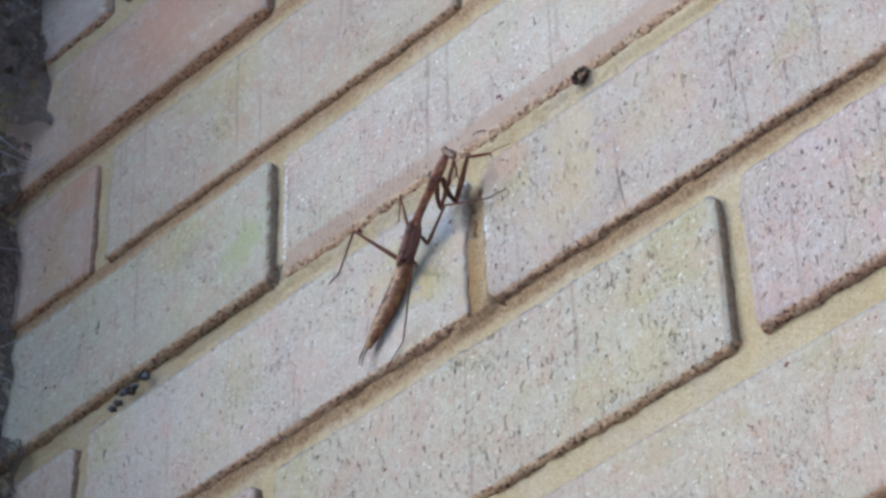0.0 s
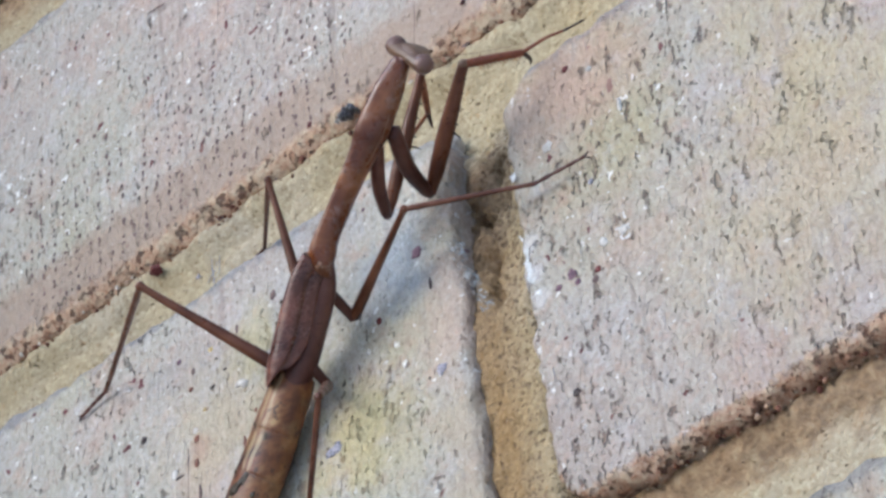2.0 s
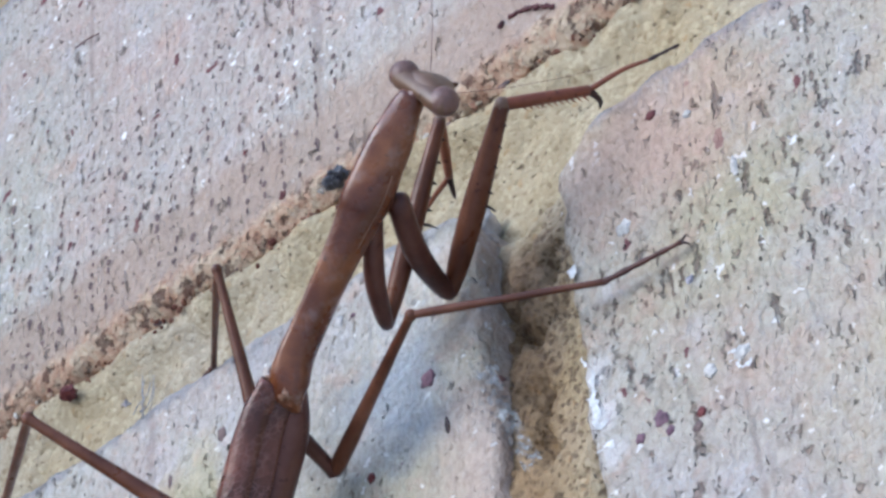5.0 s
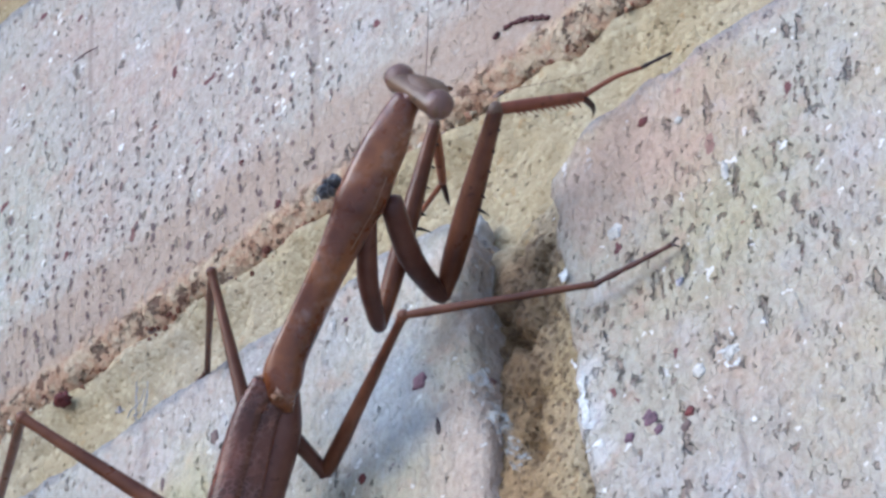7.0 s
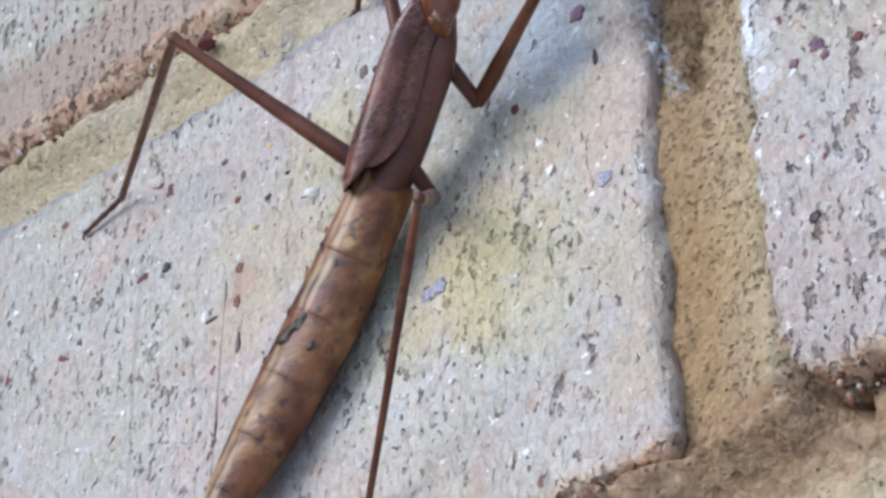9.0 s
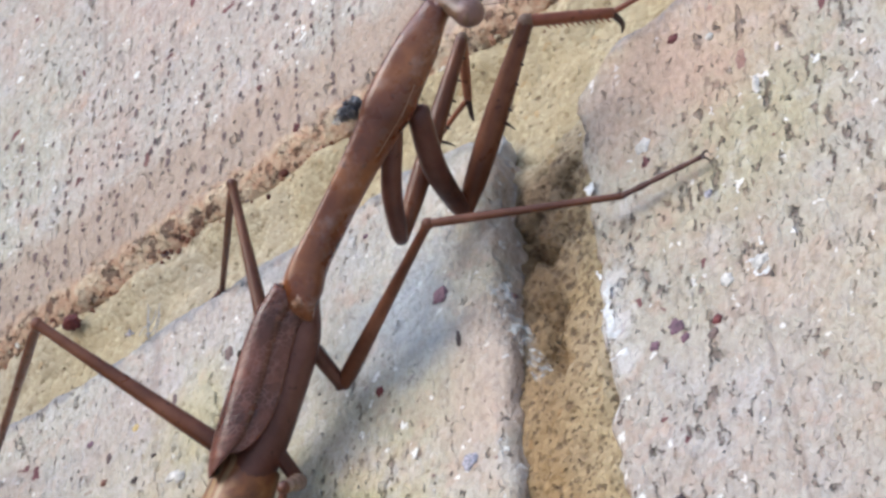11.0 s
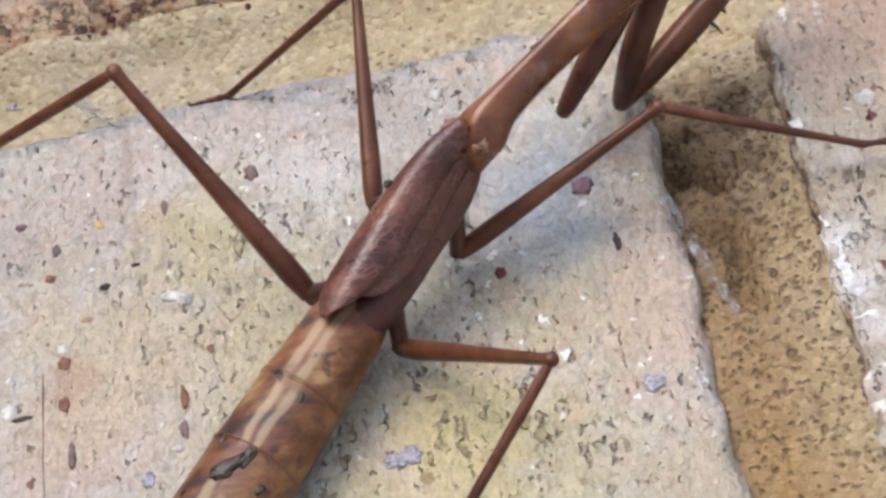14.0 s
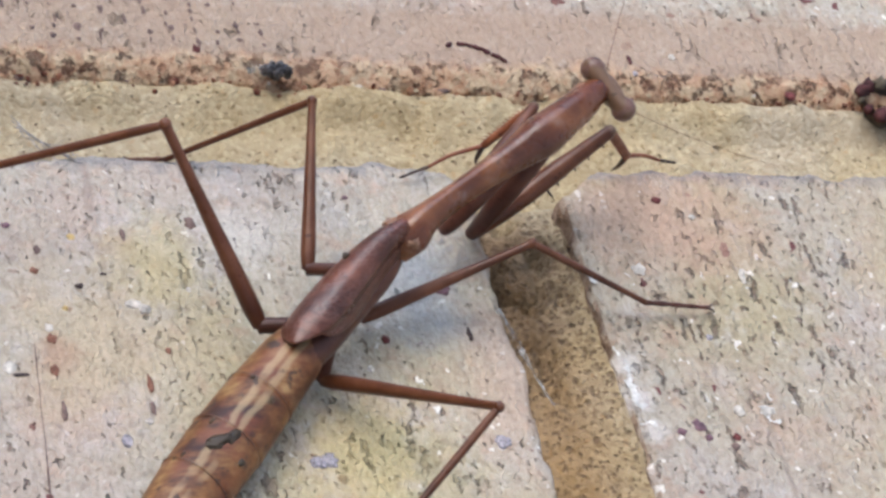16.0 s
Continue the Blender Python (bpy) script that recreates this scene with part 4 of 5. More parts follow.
        for k in range(11):
            b = jo.lerp(fo, 0.22 + 0.07 * k) + tooth_way * thick * 0.38
            part("tooth", sweep([(*b, 0.00012, 0.00012), (*(b + tooth_way * 0.00028 + along * 0.0002), 0.00007, 0.00007), (*(b + tooth_way * 0.0005 + along * 0.0005), 0.00002, 0.00002)], (0.3, 0.2, 1), 6, 1), LEG_TAN, tib)
        part("hook", sweep([(*fo, thick * 0.32, thick * 0.32), (*(fo.lerp(cl, 0.55) + (fo - jo).normalized() * 0.0005), thick * 0.22, thick * 0.22), (*cl, 0.00005, 0.00005)], (1, 0.2, 0.3), 8, 4), DARK, tib, "dark curved hook")
        arch = [fo, fo.lerp(ft, 0.38) + Vector((0, 0, 0.0004)), fo.lerp(ft, 0.66), fo.lerp(ft, 0.86), ft]
        part("foreleg_tarsus", sweep([(*arch[0], 0.0003, 0.0003), (*arch[1], 0.00024, 0.00024), (*arch[2], 0.00020, 0.00020)], out, 8), LEG_TAN, root)
        toes = []
        for k in range(7):
            q = arch[2].lerp(arch[3], k / 3) if k < 4 else arch[3].lerp(ft, (k - 3) / 3)
            fat = (0.00024 if k % 2 else 0.00016) * (1 - 0.05 * k)
            toes.append((*q, fat, fat))
        part("foreleg_claw", sweep(toes, out, 8, 2), DARK, root, "dark jointed foot with fine claws")

    raptor((-0.0062, -0.0135, -0.0110), (-0.0110, -0.0010, -0.0122), (0.0048, -0.0104, -0.0047), (0.0100, -0.0037, -0.0021), (0.0090, -0.0008, -0.0019), (0.0183, 0.0000, 0.0004), 0.00125, LEG, (0.9, 0.1, -0.45), (-0.4, 0.2, -0.9))
    raptor((-0.0090, -0.0138, -0.0118), (-0.0161, -0.0046, -0.0150), (-0.0032, -0.0097, -0.0006), (-0.0076, -0.0036, -0.0011), (-0.0083, -0.0020, -0.0026), (-0.0174, -0.0007, -0.0036), 0.00105, LEG, (0.2, 0.8, -0.4), (-0.5, -0.3, 0.8))
    return root


# ---- grit, stains and litter in the brick faces ----
def grit(bricks):
    def stone(key, x, z, y, rx, rz, material, seed, deep=0.00022):
        b = bricks[key]
        lx, lz, seat = x - b.location.x, z - b.location.z, key[0] * 7 + key[1]
        if lz > 0.004:
            y = b.location.y + 0.0005 * noise.noise(Vector((lx * 30, lz * 30, 0)) + Vector((seat * 3.1, seat * 1.7, 0)))
        ob = part("inclusion", lump((x, y, z), (rx, deep, rz), None, 0.42, seed, 3), material, None)
        ob.parent = b
        ob.matrix_parent_inverse = Matrix.Translation(b.location).inverted()

    L, RR, A = (0, -1), (0, 0), (1, 0)
    stone(RR, 0.0095, -0.0384, 0, 0.0008, 0.0008, STONE_PURPLE, 1)
    stone(RR, 0.0072, -0.0392, 0, 0.0005, 0.0005, STONE_PURPLE, 2)
    stone(RR, 0.0102, -0.0400, 0, 0.0005, 0.0004, STONE_PURPLE, 3)
    stone(RR, 0.0136, -0.0400, 0, 0.0006, 0.0005, STONE_RED, 4)
    stone(RR, 0.0186, -0.0363, 0, 0.0009, 0.0007, STONE_WHITE, 5, 0.0002)
    stone(RR, 0.0088, -0.0161, 0, 0.0008, 0.0009, STONE_WHITE, 6)
    stone(RR, 0.0139, -0.0057, 0, 0.0007, 0.0005, STONE_RED, 7)
    stone(RR, 0.0074, -0.0559, 0, 0.0006, 0.0006, DARK, 8)
    stone(L, -0.0156, -0.0191, 0, 0.0009, 0.0009, STONE_PURPLE, 10)
    stone(L, -0.0497, -0.0224, 0, 0.0007, 0.0006, STONE_WHITE, 11)
    stone(L, -0.0262, -0.0058, 0, 0.0005, 0.0008, STONE_WHITE, 12)
    stone(L, -0.0238, -0.0262, 0, 0.0005, 0.0005, STONE_RED, 13)
    stone(L, -0.0138, -0.0401, 0, 0.0009, 0.0009, STONE_GREY, 14, 0.0002)
    stone(L, -0.0335, -0.0423, 0, 0.0009, 0.0009, STONE_GREY, 15)
    stone(L, -0.0710, -0.0209, 0, 0.0006, 0.0006, DARK, 16)
    stone(L, -0.0140, -0.0255, 0, 0.0003, 0.0009, DARK, 17)
    stone(A, 0.0099, 0.0336, 0.0036, 0.0009, 0.0011, STONE_RED, 20)
    stone(A, 0.0404, 0.0161, 0.0040, 0.0007, 0.0007, STONE_RED, 21)

    stone(A, 0.0115, 0.0330, 0.0036, 0.0007, 0.0010, DARK_RED, 22)
    stone(A, 0.0194, 0.0208, 0.0036, 0.0003, 0.0009, DARK_RED, 23)
    stone(A, 0.0196, 0.0186, 0.0036, 0.0004, 0.0005, STONE_GREY, 24)
    stone(A, 0.0237, 0.0345, 0.0036, 0.0006, 0.0008, STONE_PURPLE, 25)
    stone(A, -0.0362, 0.0199, 0.0036, 0.0005, 0.0006, STONE_RED, 26)
    stone(A, -0.0414, 0.0298, 0.0036, 0.0004, 0.0003, STONE_RED, 27)
    stone(A, 0.0255, 0.0217, 0.0036, 0.0004, 0.0005, STONE_WHITE, 28)
    stone(A, 0.0128, 0.0172, 0.0044, 0.0008, 0.0006, PIT, 41, 0.0002)
    stone(A, 0.0160, 0.0166, 0.0048, 0.0005, 0.0008, PIT, 42, 0.0002)
    stone(A, 0.0190, 0.0158, 0.0052, 0.0007, 0.0005, PIT, 43, 0.0002)
    stone(A, -0.0449, 0.0160, 0.0050, 0.0006, 0.0005, PIT, 44, 0.0002)
    stone(A, -0.0573, 0.0158, 0.0050, 0.0006, 0.0005, PIT, 45, 0.0002)
    stone(A, -0.0058, 0.0160, 0.0050, 0.0009, 0.0004, PIT, 46, 0.0002)
    stone(A, -0.0138, 0.0158, 0.0050, 0.0005, 0.0004, PIT, 47, 0.0002)
    stone(L, -0.0429, -0.0104, 0, 0.0006, 0.0010, PIT, 30)
    stone(L, -0.0243, -0.0062, 0, 0.0004, 0.0003, STONE_PURPLE, 31)
    stone(L, -0.0508, -0.0218, 0, 0.0008, 0.0006, STONE_WHITE, 32)
    stone(L, -0.0515, -0.0370, 0, 0.0004, 0.0004, STONE_WHITE, 33)
    stone(L, -0.0347, -0.0426, 0, 0.0010, 0.0007, STONE_GREY, 34)
    stone(RR, 0.0151, -0.0363, 0, 0.0006, 0.0007, STONE_WHITE, 35)
    stone(RR, 0.0130, -0.0412, 0, 0.0006, 0.0005, PIT, 36)
    stone(RR, 0.0215, -0.0171, 0, 0.0004, 0.0010, STONE_WHITE, 37)
    stone(RR, 0.0178, -0.0082, 0, 0.0004, 0.0004, STONE_WHITE, 38)
    stone(RR, 0.0147, -0.0259, 0, 0.0004, 0.0004, STONE_GREY, 39)

    # more flakes, pits and rusty crumbs in the brick under the mantis
    for k, (x, z, rx, rz, material) in enumerate((
            (-0.0601, -0.0144, 0.0004, 0.0006, PIT), (-0.0607, -0.0173, 0.0005, 0.0004, RUSTY), (-0.0562, -0.0193, 0.0005, 0.0003, DARK), (-0.0535, -0.0177, 0.0004, 0.0002, DARK), (-0.0480, -0.0279, 0.0003, 0.0004, RUSTY),
            (-0.0601, -0.0264, 0.0005, 0.0006, RUSTY), (-0.0603, -0.0305, 0.0005, 0.0007, RUSTY), (-0.0506, -0.0322, 0.0003, 0.0012, RUSTY), (-0.0508, -0.0352, 0.0003, 0.0009, PIT), (-0.0640, -0.0311, 0.0010, 0.0003, DARK),
            (-0.0562, -0.0126, 0.0004, 0.0005, STONE_GOLD), (-0.0446, -0.0198, 0.0003, 0.0004, STONE_WHITE), (-0.0648, -0.0301, 0.0007, 0.0008, STONE_WHITE), (-0.0602, -0.0249, 0.0005, 0.0005, STONE_WHITE), (-0.0581, -0.0223, 0.0003, 0.0003, STONE_GOLD),
            (-0.0630, -0.0110, 0.0005, 0.0004, STONE_PURPLE), (-0.0541, -0.0394, 0.0006, 0.0009, STONE_GREY), (-0.0506, -0.0124, 0.0003, 0.0011, PIT), (-0.0600, -0.0356, 0.0003, 0.0012, PIT))):
        stone(L, x, z, 0, rx, rz, material, 60 + k, 0.00018)

    # rows of fine roller marks pressed into the upper brick
    rng = random.Random(8)
    verts, faces = [], []
    for i in range(27):
        for j in range(20):
            x, z = -0.100 + i * 0.00278 + rng.gauss(0, 0.00025), 0.0210 + j * 0.00165 + rng.gauss(0, 0.0003)
            if rng.random() < 0.3 or z > 0.036 + 0.25 * abs(x + 0.06) + rng.uniform(0, 0.012):
                continue
            w, h = rng.uniform(0.00014, 0.00042), rng.uniform(0.00022, 0.0006) * rng.uniform(0.7, 1.5)
            base = len(verts)
            y = 0.0036 + 0.0005 * noise.noise(Vector(((x + 0.1172) * 30, (z - 0.015) * 30, 0)) + Vector((21.7, 11.9, 0)))
            for k in range(8):
                an = k * math.pi / 4
                verts.append((x + w * math.cos(an) * rng.uniform(0.4, 1.5), y - 0.00014, z + h * math.sin(an) * rng.uniform(0.4, 1.5)))
            verts.append((x, y - 0.00026, z))
            faces += [(base + k, base + 8, base + (k + 1) % 8) for k in range(8)]
    me = bpy.data.meshes.new("roller_mark")
    me.from_pydata(verts, [], faces)
    me.materials.append(PIT)
    ob = tagged(new("roller_mark", me), "rows of fine dark roller marks", kind="stuff")
    ob.parent = bricks[A]
    ob.matrix_parent_inverse = Matrix.Translation(bricks[A].location).inverted()

    def on_brick(name, bm, material, key, label=""):
        ob = part(name, bm, material, None, label)
        ob.parent = bricks[key]
        ob.matrix_parent_inverse = Matrix.Translation(bricks[key].location).inverted()

    # drag creases of the wire cut
    for key, x0, z0, x1, z1, w in ((L, -0.0789, -0.0024, -0.0812, -0.066, 0.00016), (L, -0.0619, -0.0270, -0.0630, -0.050, 0.00015), (RR, 0.0640, -0.012, 0.0729, -0.0690, 0.0004), (RR, 0.0450, -0.0585, 0.0452, -0.0675, 0.00025), (L, -0.0432, -0.0084, -0.0433, -0.0117, 0.0005), (RR, 0.1265, -0.030, 0.1280, -0.066, 0.0007), (RR, 0.0690, -0.006, 0.0715, -0.064, 0.0003)):
        rows = [(x0 + (x1 - x0) * f + 0.0002 * noise.noise(Vector((f * 9, x0 * 99, 0))), 0.0002, z0 + (z1 - z0) * f, w * (0.5 + 0.6 * abs(noise.noise(Vector((f * 6, z0 * 77, 2))))), 0.00022) for f in np.linspace(0, 1, 9)]
        on_brick("crease", sweep(rows, (0, -1, 0), 6, 2), PIT, key)
    # lime run along the end of the brick: thin ragged skins
    def skin(name, material, key, x0, x1, z0, z1, lean, cover, seed, y0=0.0, step=0.00018, label=""):
        nx, nz = int((x1 - x0) / step), int((z1 - z0) / step)
        bm = bmesh.new()
        verts = {}
        for i in range(nx + 1):
            for j in range(nz + 1):
                u, v = i / nx * 2 - 1, j / nz * 2 - 1
                x, z = x0 + i * step, z0 + j * step
                mask = 1 - u * u * 0.9 - v ** 4 + 1.4 * noise.noise(Vector((x * 620 + seed, z * 480, 0))) + 1.1 * noise.noise(Vector((x * 1300, z * 1300 + seed, 4))) - cover
                x += lean * (z1 - z)
                if mask > 0:
                    verts[i, j] = bm.verts.new((x, y0 - 0.0001 - min(mask, 1.0) * 0.00004 + 0.00005 * noise.noise(Vector((x * 2500, z * 2500, 1))) + 0.5 * max(0, 0.0026 - x) ** 1.15 * (1 if key == RR else 0), z))
        for (i, j) in list(verts):
            q = [verts.get(c) for c in ((i, j), (i + 1, j), (i + 1, j + 1), (i, j + 1))]
            if all(q):
                bm.faces.new(q)
        bmesh.ops.delete(bm, geom=[v for v in bm.verts if not v.link_faces], context="VERTS")
        on_brick(name, bm, material, key, label)

    skin("lime_smear", LIME, RR, 0.0014, 0.0040, -0.0410, -0.0265, 0.08, 1.0, 1, label="ragged white lime smear")
    skin("lime_smear", LIME, RR, 0.0014, 0.0028, -0.0240, -0.0080, 0.05, 1.35, 5)
    skin("lime_smear", LIME, RR, 0.0165, 0.0215, -0.0395, -0.0335, 0.0, 1.25, 9)
    skin("lime_smear", LIME, A, -0.1168, -0.1138, 0.0180, 0.0860, 0.0, 0.55, 31, 0.0030, 0.0003, "ragged white lime edge")


def crust_crumbs(bricks):
    """Burnt clay and sand crumbs clinging to the lower arrises of the bricks round the mantis."""
    m = Nodes("crust_crumb", 0.85, 0.2)
    geo = m.node("ShaderNodeNewGeometry")
    at = m.coords(vary=False)
    col = m.colours(geo.outputs["Random Per Island"], [(0.0, (0.12, 0.045, 0.030)), (0.22, (0.22, 0.10, 0.06)), (0.45, (0.34, 0.19, 0.115)), (0.66, (0.44, 0.30, 0.19)), (0.84, (0.50, 0.41, 0.27)), (0.95, (0.58, 0.52, 0.42))], True)
    col = m.mix(1.0, col, m.colours(m.noise(at, 2500, 3.0), [(0.3, (0.7, 0.7, 0.7)), (0.7, (1.2, 1.2, 1.2))]), "MULTIPLY")
    crumb = m.done(col, m.bump(m.noise(at, 3000, 2.0), 0.0002, 0.5))
    ball = bmesh.new()
    bmesh.ops.create_icosphere(ball, subdivisions=1, radius=1)
    unit = [v.co.copy() for v in ball.verts]
    tris = [[v.index for v in f.verts] for f in ball.faces]
    ball.free()
    rng = random.Random(77)
    for key, x0, x1, count in (((1, 0), -0.115, 0.085, 900), ((0, -1), -0.150, -0.012, 420), ((0, 0), 0.005, 0.130, 460), ((1, -1), -0.200, -0.125, 200), ((2, -1), -0.120, -0.020, 160)):
        b = bricks[key]
        verts, faces = [], []
        for _ in range(count):
            x = rng.uniform(x0, x1)
            if noise.noise(Vector((x * 110, key[0] * 9.1, key[1] * 5.3))) + rng.uniform(-0.55, 0.55) < -0.15:
                continue
            z = b.location.z + rng.gauss(0.0003, 0.0007)
            y = b.location.y + 0.0010 + max(0.0, b.location.z - z) * 0.5 + rng.uniform(0.0, 0.0022) * (1 if z < b.location.z + 0.0006 else 0.25)
            r = 0.00016 + 0.00042 * rng.random() ** 2.2
            base = len(verts)
            spin = Euler((rng.uniform(0, 6), rng.uniform(0, 6), rng.uniform(0, 6))).to_matrix()
            flat = Vector((r * rng.uniform(0.8, 1.5), r * rng.uniform(0.6, 1.0), r * rng.uniform(0.6, 1.1)))
            for u in unit:
                k = rng.uniform(0.75, 1.25)
                v = spin @ Vector((u.x * flat.x, u.y * flat.y, u.z * flat.z)) * k
                verts.append((x + v.x - b.location.x, y + v.y - b.location.y, z + v.z - b.location.z))
            faces += [[base + i for i in t] for t in tris]
        me = bpy.data.meshes.new("crust_crumbs")
        me.from_pydata(verts, [], faces)
        me.materials.append(crumb)
        ob = tagged(new("crust_crumbs", me), "crumbly red-brown crust along the lower edge", kind="stuff")
        ob.parent = b


def litter():
    """Small things on the wall: insect remains, spider web, a broken dark red mark."""
    def thing(name, label, category):
        return tagged(new(name), label, category)

    clump = thing("insect_husk", "dark grey crumpled insect husk caught on the brick edge", "insect husk")
    for k, (dx, dz, r) in enumerate(((-0.0009, 0.0, 0.0009), (0.0006, 0.0003, 0.0009), (0.0001, -0.0006, 0.0006), (0.0014, -0.0004, 0.0005), (-0.0004, 0.0008, 0.0004))):
        part("fragment", lump((-0.0275 + dx, 0.0026, 0.0159 + dz), (r, 0.0008, r * 0.75), None, 0.6, k + 3, 3), HUSK, clump)
    part("silk", lump((-0.0296, 0.0031, 0.0164), (0.0009, 0.0005, 0.0004), None, 1.4, 9, 3), FILM, clump, "wisp of white silk")
    rng = random.Random(5)
    # a broken dark red mark on the brick, built as thin raised fragments
    twig = thing("broken_mark", "thin dark red broken line on the brick face", "twig")
    for f0, f1, w in ((-0.22, -0.10, 0.00024), (0.03, 0.34, 0.00025), (0.36, 0.66, 0.00030), (0.70, 0.95, 0.00026)):
        rows = []
        for f in np.linspace(f0, f1, 6):
            rows.append((-0.0032 + 0.0062 * f, 0.0034, 0.0224 + 0.0004 * math.sin(f * 3.1) - 0.0030 * max(0, f) ** 1.4 + 0.0001 * math.sin(f * 40), w * (0.7 + 0.9 * abs(math.sin(f * 17 + 1)) * abs(math.sin(f * 29))), 0.0002))
        part("fragment", sweep(rows, (0, -1, 0), 8, 2), DARK_RED, twig)
    fibre = thing("stray_fibre", "short dark straight fibre lying on the brick face", "fibre")
    part("strand", sweep([(-0.0696, 0.0032, 0.0667, 0.00008, 0.00008), (-0.0674, 0.0031, 0.0665, 0.0001, 0.0001), (-0.0652, 0.0032, 0.0661, 0.00006, 0.00006)], (0, -1, 0.1), 6, 3), DARK_RED, fibre)
    thread = thing("stray_thread", "tangled grey thread hanging on the mortar joint", "thread")
    for k in range(5):
        rows = []
        for f in np.linspace(0, 1, 7):
            rows.append((-0.0588 + 0.0045 * f + 0.0005 * math.sin(f * 5 + k * 1.3), 0.0055 - 0.0056 * f - 0.0003 * k, 0.0085 - 0.0105 * f ** 0.8 + 0.0006 * math.sin(f * 7 + k * 2.1), 0.00006, 0.00006))
        part("strand", sweep(rows, (0.2, -1, 0.1), 5, 3), GREY_WEB, thread)
    hole = thing("spider_funnel", "small dark spider funnel of silk and grit under the brick edge", "spider web")
    bm = bmesh.new()
    rings = []
    for k in range(8):
        f = k / 7
        rr = 0.0035 * (1 - 0.55 * f)
        rings.append([bm.verts.new((0.0535 + rr * math.cos(a) * (1 + 0.25 * noise.noise(Vector((math.cos(a), math.sin(a), f * 2)))), 0.0028 + 0.0050 * f, 0.0148 + rr * 0.9 * math.sin(a) * (1 + 0.25 * noise.noise(Vector((math.sin(a), math.cos(a), f * 2)))))) for a in np.linspace(0, 2 * math.pi, 18, endpoint=False)])
    for r, q in zip(rings, rings[1:]):
        for i in range(18):
            bm.faces.new((r[i], r[(i + 1) % 18], q[(i + 1) % 18], q[i]))
    bm.faces.new(rings[-1])
    part("funnel", bm, SOIL_DARK, hole)
    for k in range(12):
        a = k * 0.52
        part("crumb", lump((0.0535 + 0.0038 * math.cos(a), 0.0030, 0.0148 + 0.0030 * math.sin(a)), (rng.uniform(0.0004, 0.0009),) * 3, None, 0.7, k, 2), DARK_RED if k % 3 else SOIL, hole)
    pebble = thing("mortar_pebble", "rounded grey pebble set in the mortar joint", "pebble")
    part("stone", lump((-0.0108, 0.0052, -0.0004), (0.0017, 0.0016, 0.0021), None, 0.35, 4, 3), STONE_PALE, pebble)
    for k, (x, y, z, r, mat) in enumerate(((0.0135, 0.0040, 0.0158, 0.0007, STONE_GOLD), (-0.0713, 0.0042, 0.0136, 0.0011, STONE_RED), (-0.0648, 0.0072, 0.0096, 0.0008, STONE_GREY), (-0.0668, 0.0074, 0.0092, 0.0005, STONE_GREY))):
        crumb = thing("grit_crumb", "small yellow crumb of sand lodged under the brick" if mat is STONE_GOLD else "small dark crumb of grit lodged in the joint", "grit")
        part("crumb", lump((x, y, z), (r, r * 0.7, r * 0.6), None, 0.8, k + 20, 3), mat, crumb)
    # web film over the brick end
    web = thing("cobweb", "small crumpled film of old white cobweb on the brick end", "cobweb")
    bm = bmesh.new()
    grid = [[bm.verts.new((-0.0098 + 0.0048 * v + 0.0016 * (u - 0.5) * (1 - 0.3 * v) + 0.0004 * noise.noise(Vector((u * 4, v * 5, 1))), -0.0002 + 0.0018 * v + 0.0016 * u + 0.0007 * noise.noise(Vector((u * 5, v * 9, 4))), -0.0205 - 0.0165 * v + 0.0006 * noise.noise(Vector((u * 5, v * 6, 8))))) for u in np.linspace(0, 1, 12)] for v in np.linspace(0, 1, 30)]
    for r, q in zip(grid, grid[1:]):
        for j in range(11):
            bm.faces.new((r[j], r[j + 1], q[j + 1], q[j]))
    part("film", bm, FILM, web)
    bm = bmesh.new()
    grid = [[bm.verts.new((-0.0205 + 0.0085 * u, -0.0012 + 0.0012 * noise.noise(Vector((u * 4, v * 4, 2))), -0.0190 + 0.0075 * v + 0.002 * u)) for u in np.linspace(0, 1, 14)] for v in np.linspace(0, 1, 12)]
    for r, q in zip(grid, grid[1:]):
        for j in range(13):
            bm.faces.new((r[j], r[j + 1], q[j + 1], q[j]))
    part("veil", bm, VEIL, web)


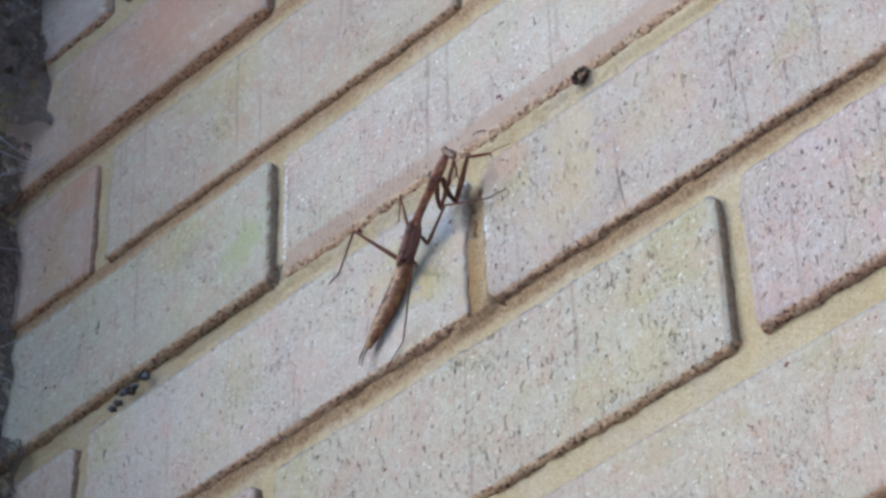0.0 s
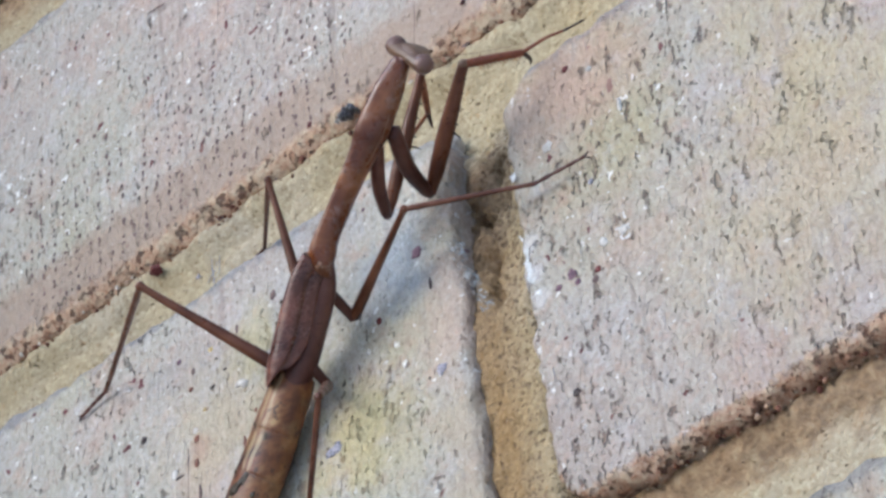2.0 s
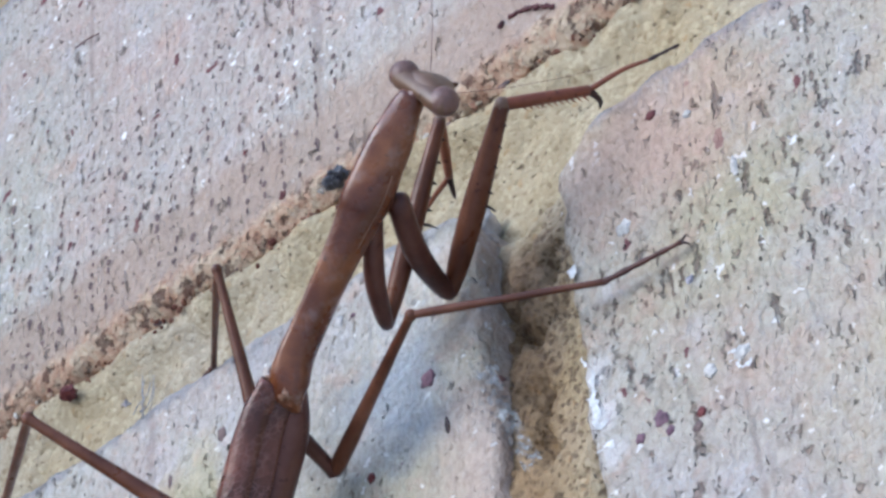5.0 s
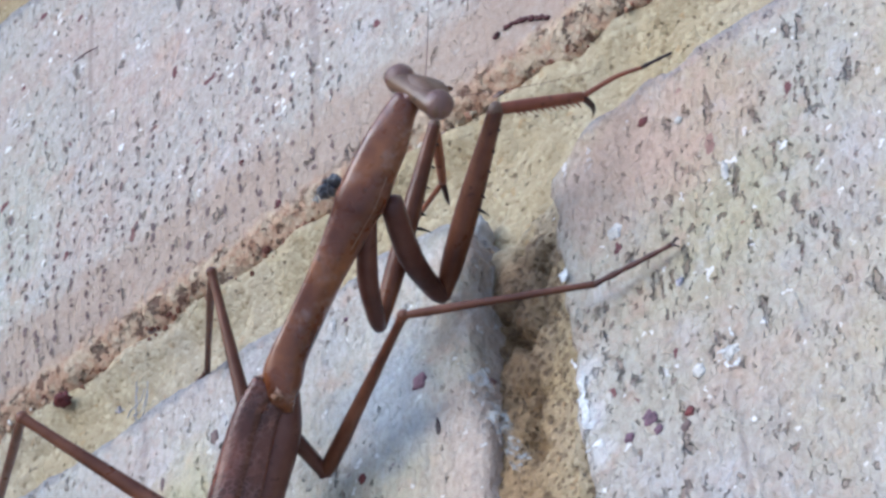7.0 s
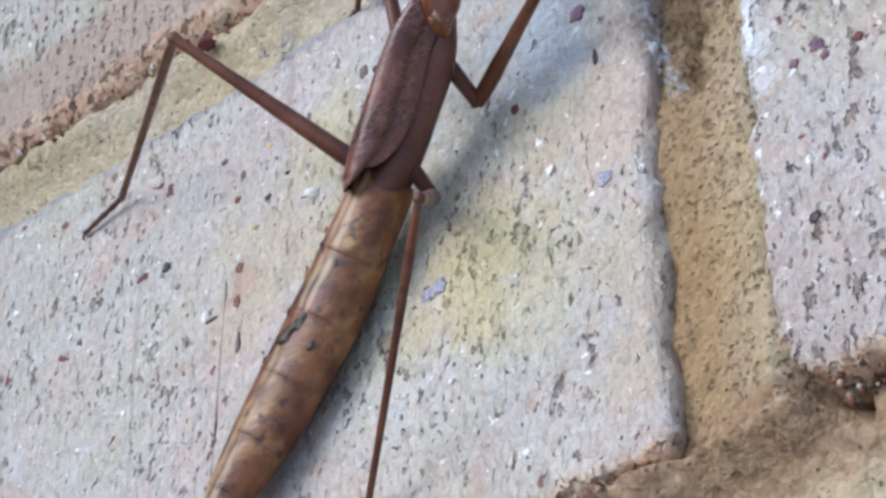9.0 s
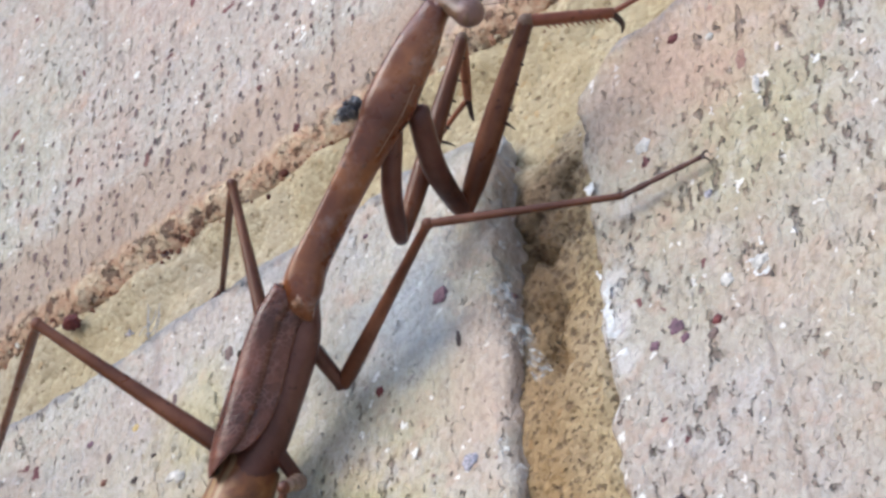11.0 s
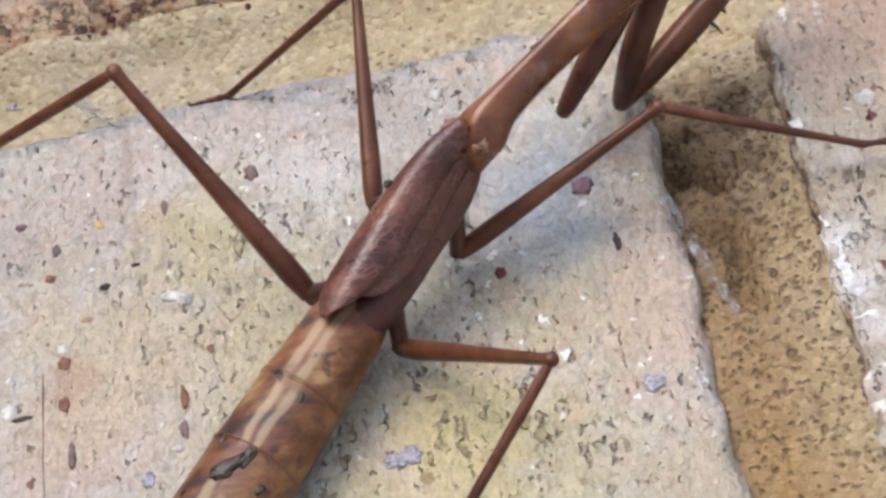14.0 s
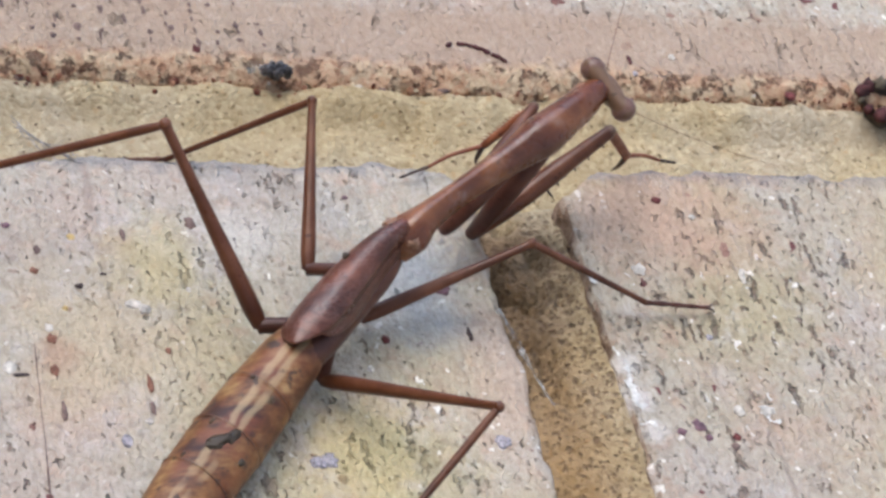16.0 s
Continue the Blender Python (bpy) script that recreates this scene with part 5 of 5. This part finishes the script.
def corner_webs():
    """Old dark brown webs in the corner where the two walls meet, and a tuft in the bed joint near it."""
    rng = random.Random(21)
    web = tagged(new("corner_cobweb"), "dark brown cobweb sheets hanging in the wall corner", "cobweb")
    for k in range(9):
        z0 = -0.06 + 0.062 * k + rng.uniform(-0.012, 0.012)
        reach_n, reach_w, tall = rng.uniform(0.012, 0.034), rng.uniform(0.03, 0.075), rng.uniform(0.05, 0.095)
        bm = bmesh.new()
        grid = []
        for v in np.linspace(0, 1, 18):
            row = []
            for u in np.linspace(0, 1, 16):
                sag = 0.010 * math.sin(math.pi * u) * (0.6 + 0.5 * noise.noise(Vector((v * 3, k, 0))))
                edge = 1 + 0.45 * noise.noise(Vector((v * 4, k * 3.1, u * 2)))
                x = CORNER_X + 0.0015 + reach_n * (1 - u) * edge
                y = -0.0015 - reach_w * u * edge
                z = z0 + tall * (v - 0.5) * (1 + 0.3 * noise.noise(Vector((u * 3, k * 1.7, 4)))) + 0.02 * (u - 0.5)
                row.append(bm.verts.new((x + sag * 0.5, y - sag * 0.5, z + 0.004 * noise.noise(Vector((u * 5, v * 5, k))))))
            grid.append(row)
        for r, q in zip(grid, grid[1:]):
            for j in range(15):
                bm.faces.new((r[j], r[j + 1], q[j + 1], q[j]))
        part("sheet", bm, DARK_WEB, web, "dark brown sheet of old web")
    for k in range(26):
        a = Vector((CORNER_X + rng.uniform(0.004, 0.040), -0.0012, rng.uniform(-0.06, 0.46)))
        b = Vector((CORNER_X + 0.001, -rng.uniform(0.02, 0.09), a.z + rng.uniform(-0.05, 0.05)))
        rows = [(*(a.lerp(b, f) + Vector((0, 0, -0.006 * math.sin(math.pi * f)))), 0.00022, 0.00022) for f in np.linspace(0, 1, 6)]
        part("strand", sweep(rows, (0.1, 0.2, 1), 5, 2), GREY_WEB, web)
    tuft = tagged(new("web_tuft"), "small dark tuft of web and insect remains in the mortar joint", "cobweb")
    for k in range(14):
        c = (-0.226 + 0.0022 * k + rng.uniform(-0.001, 0.001), 0.0015 + rng.uniform(-0.001, 0.002), 0.0035 + 0.0010 * k + rng.uniform(-0.003, 0.003))
        part("fragment", lump(c, (rng.uniform(0.0010, 0.0026), 0.0016, rng.uniform(0.0008, 0.0018)), None, 0.8, k + 60, 2), HUSK if k % 3 else SOIL_DARK, tuft)


ground()
north, bricks = wall_north()
wall_west()
mantis()
grit(bricks)
crust_crumbs(bricks)
litter()
corner_webs()
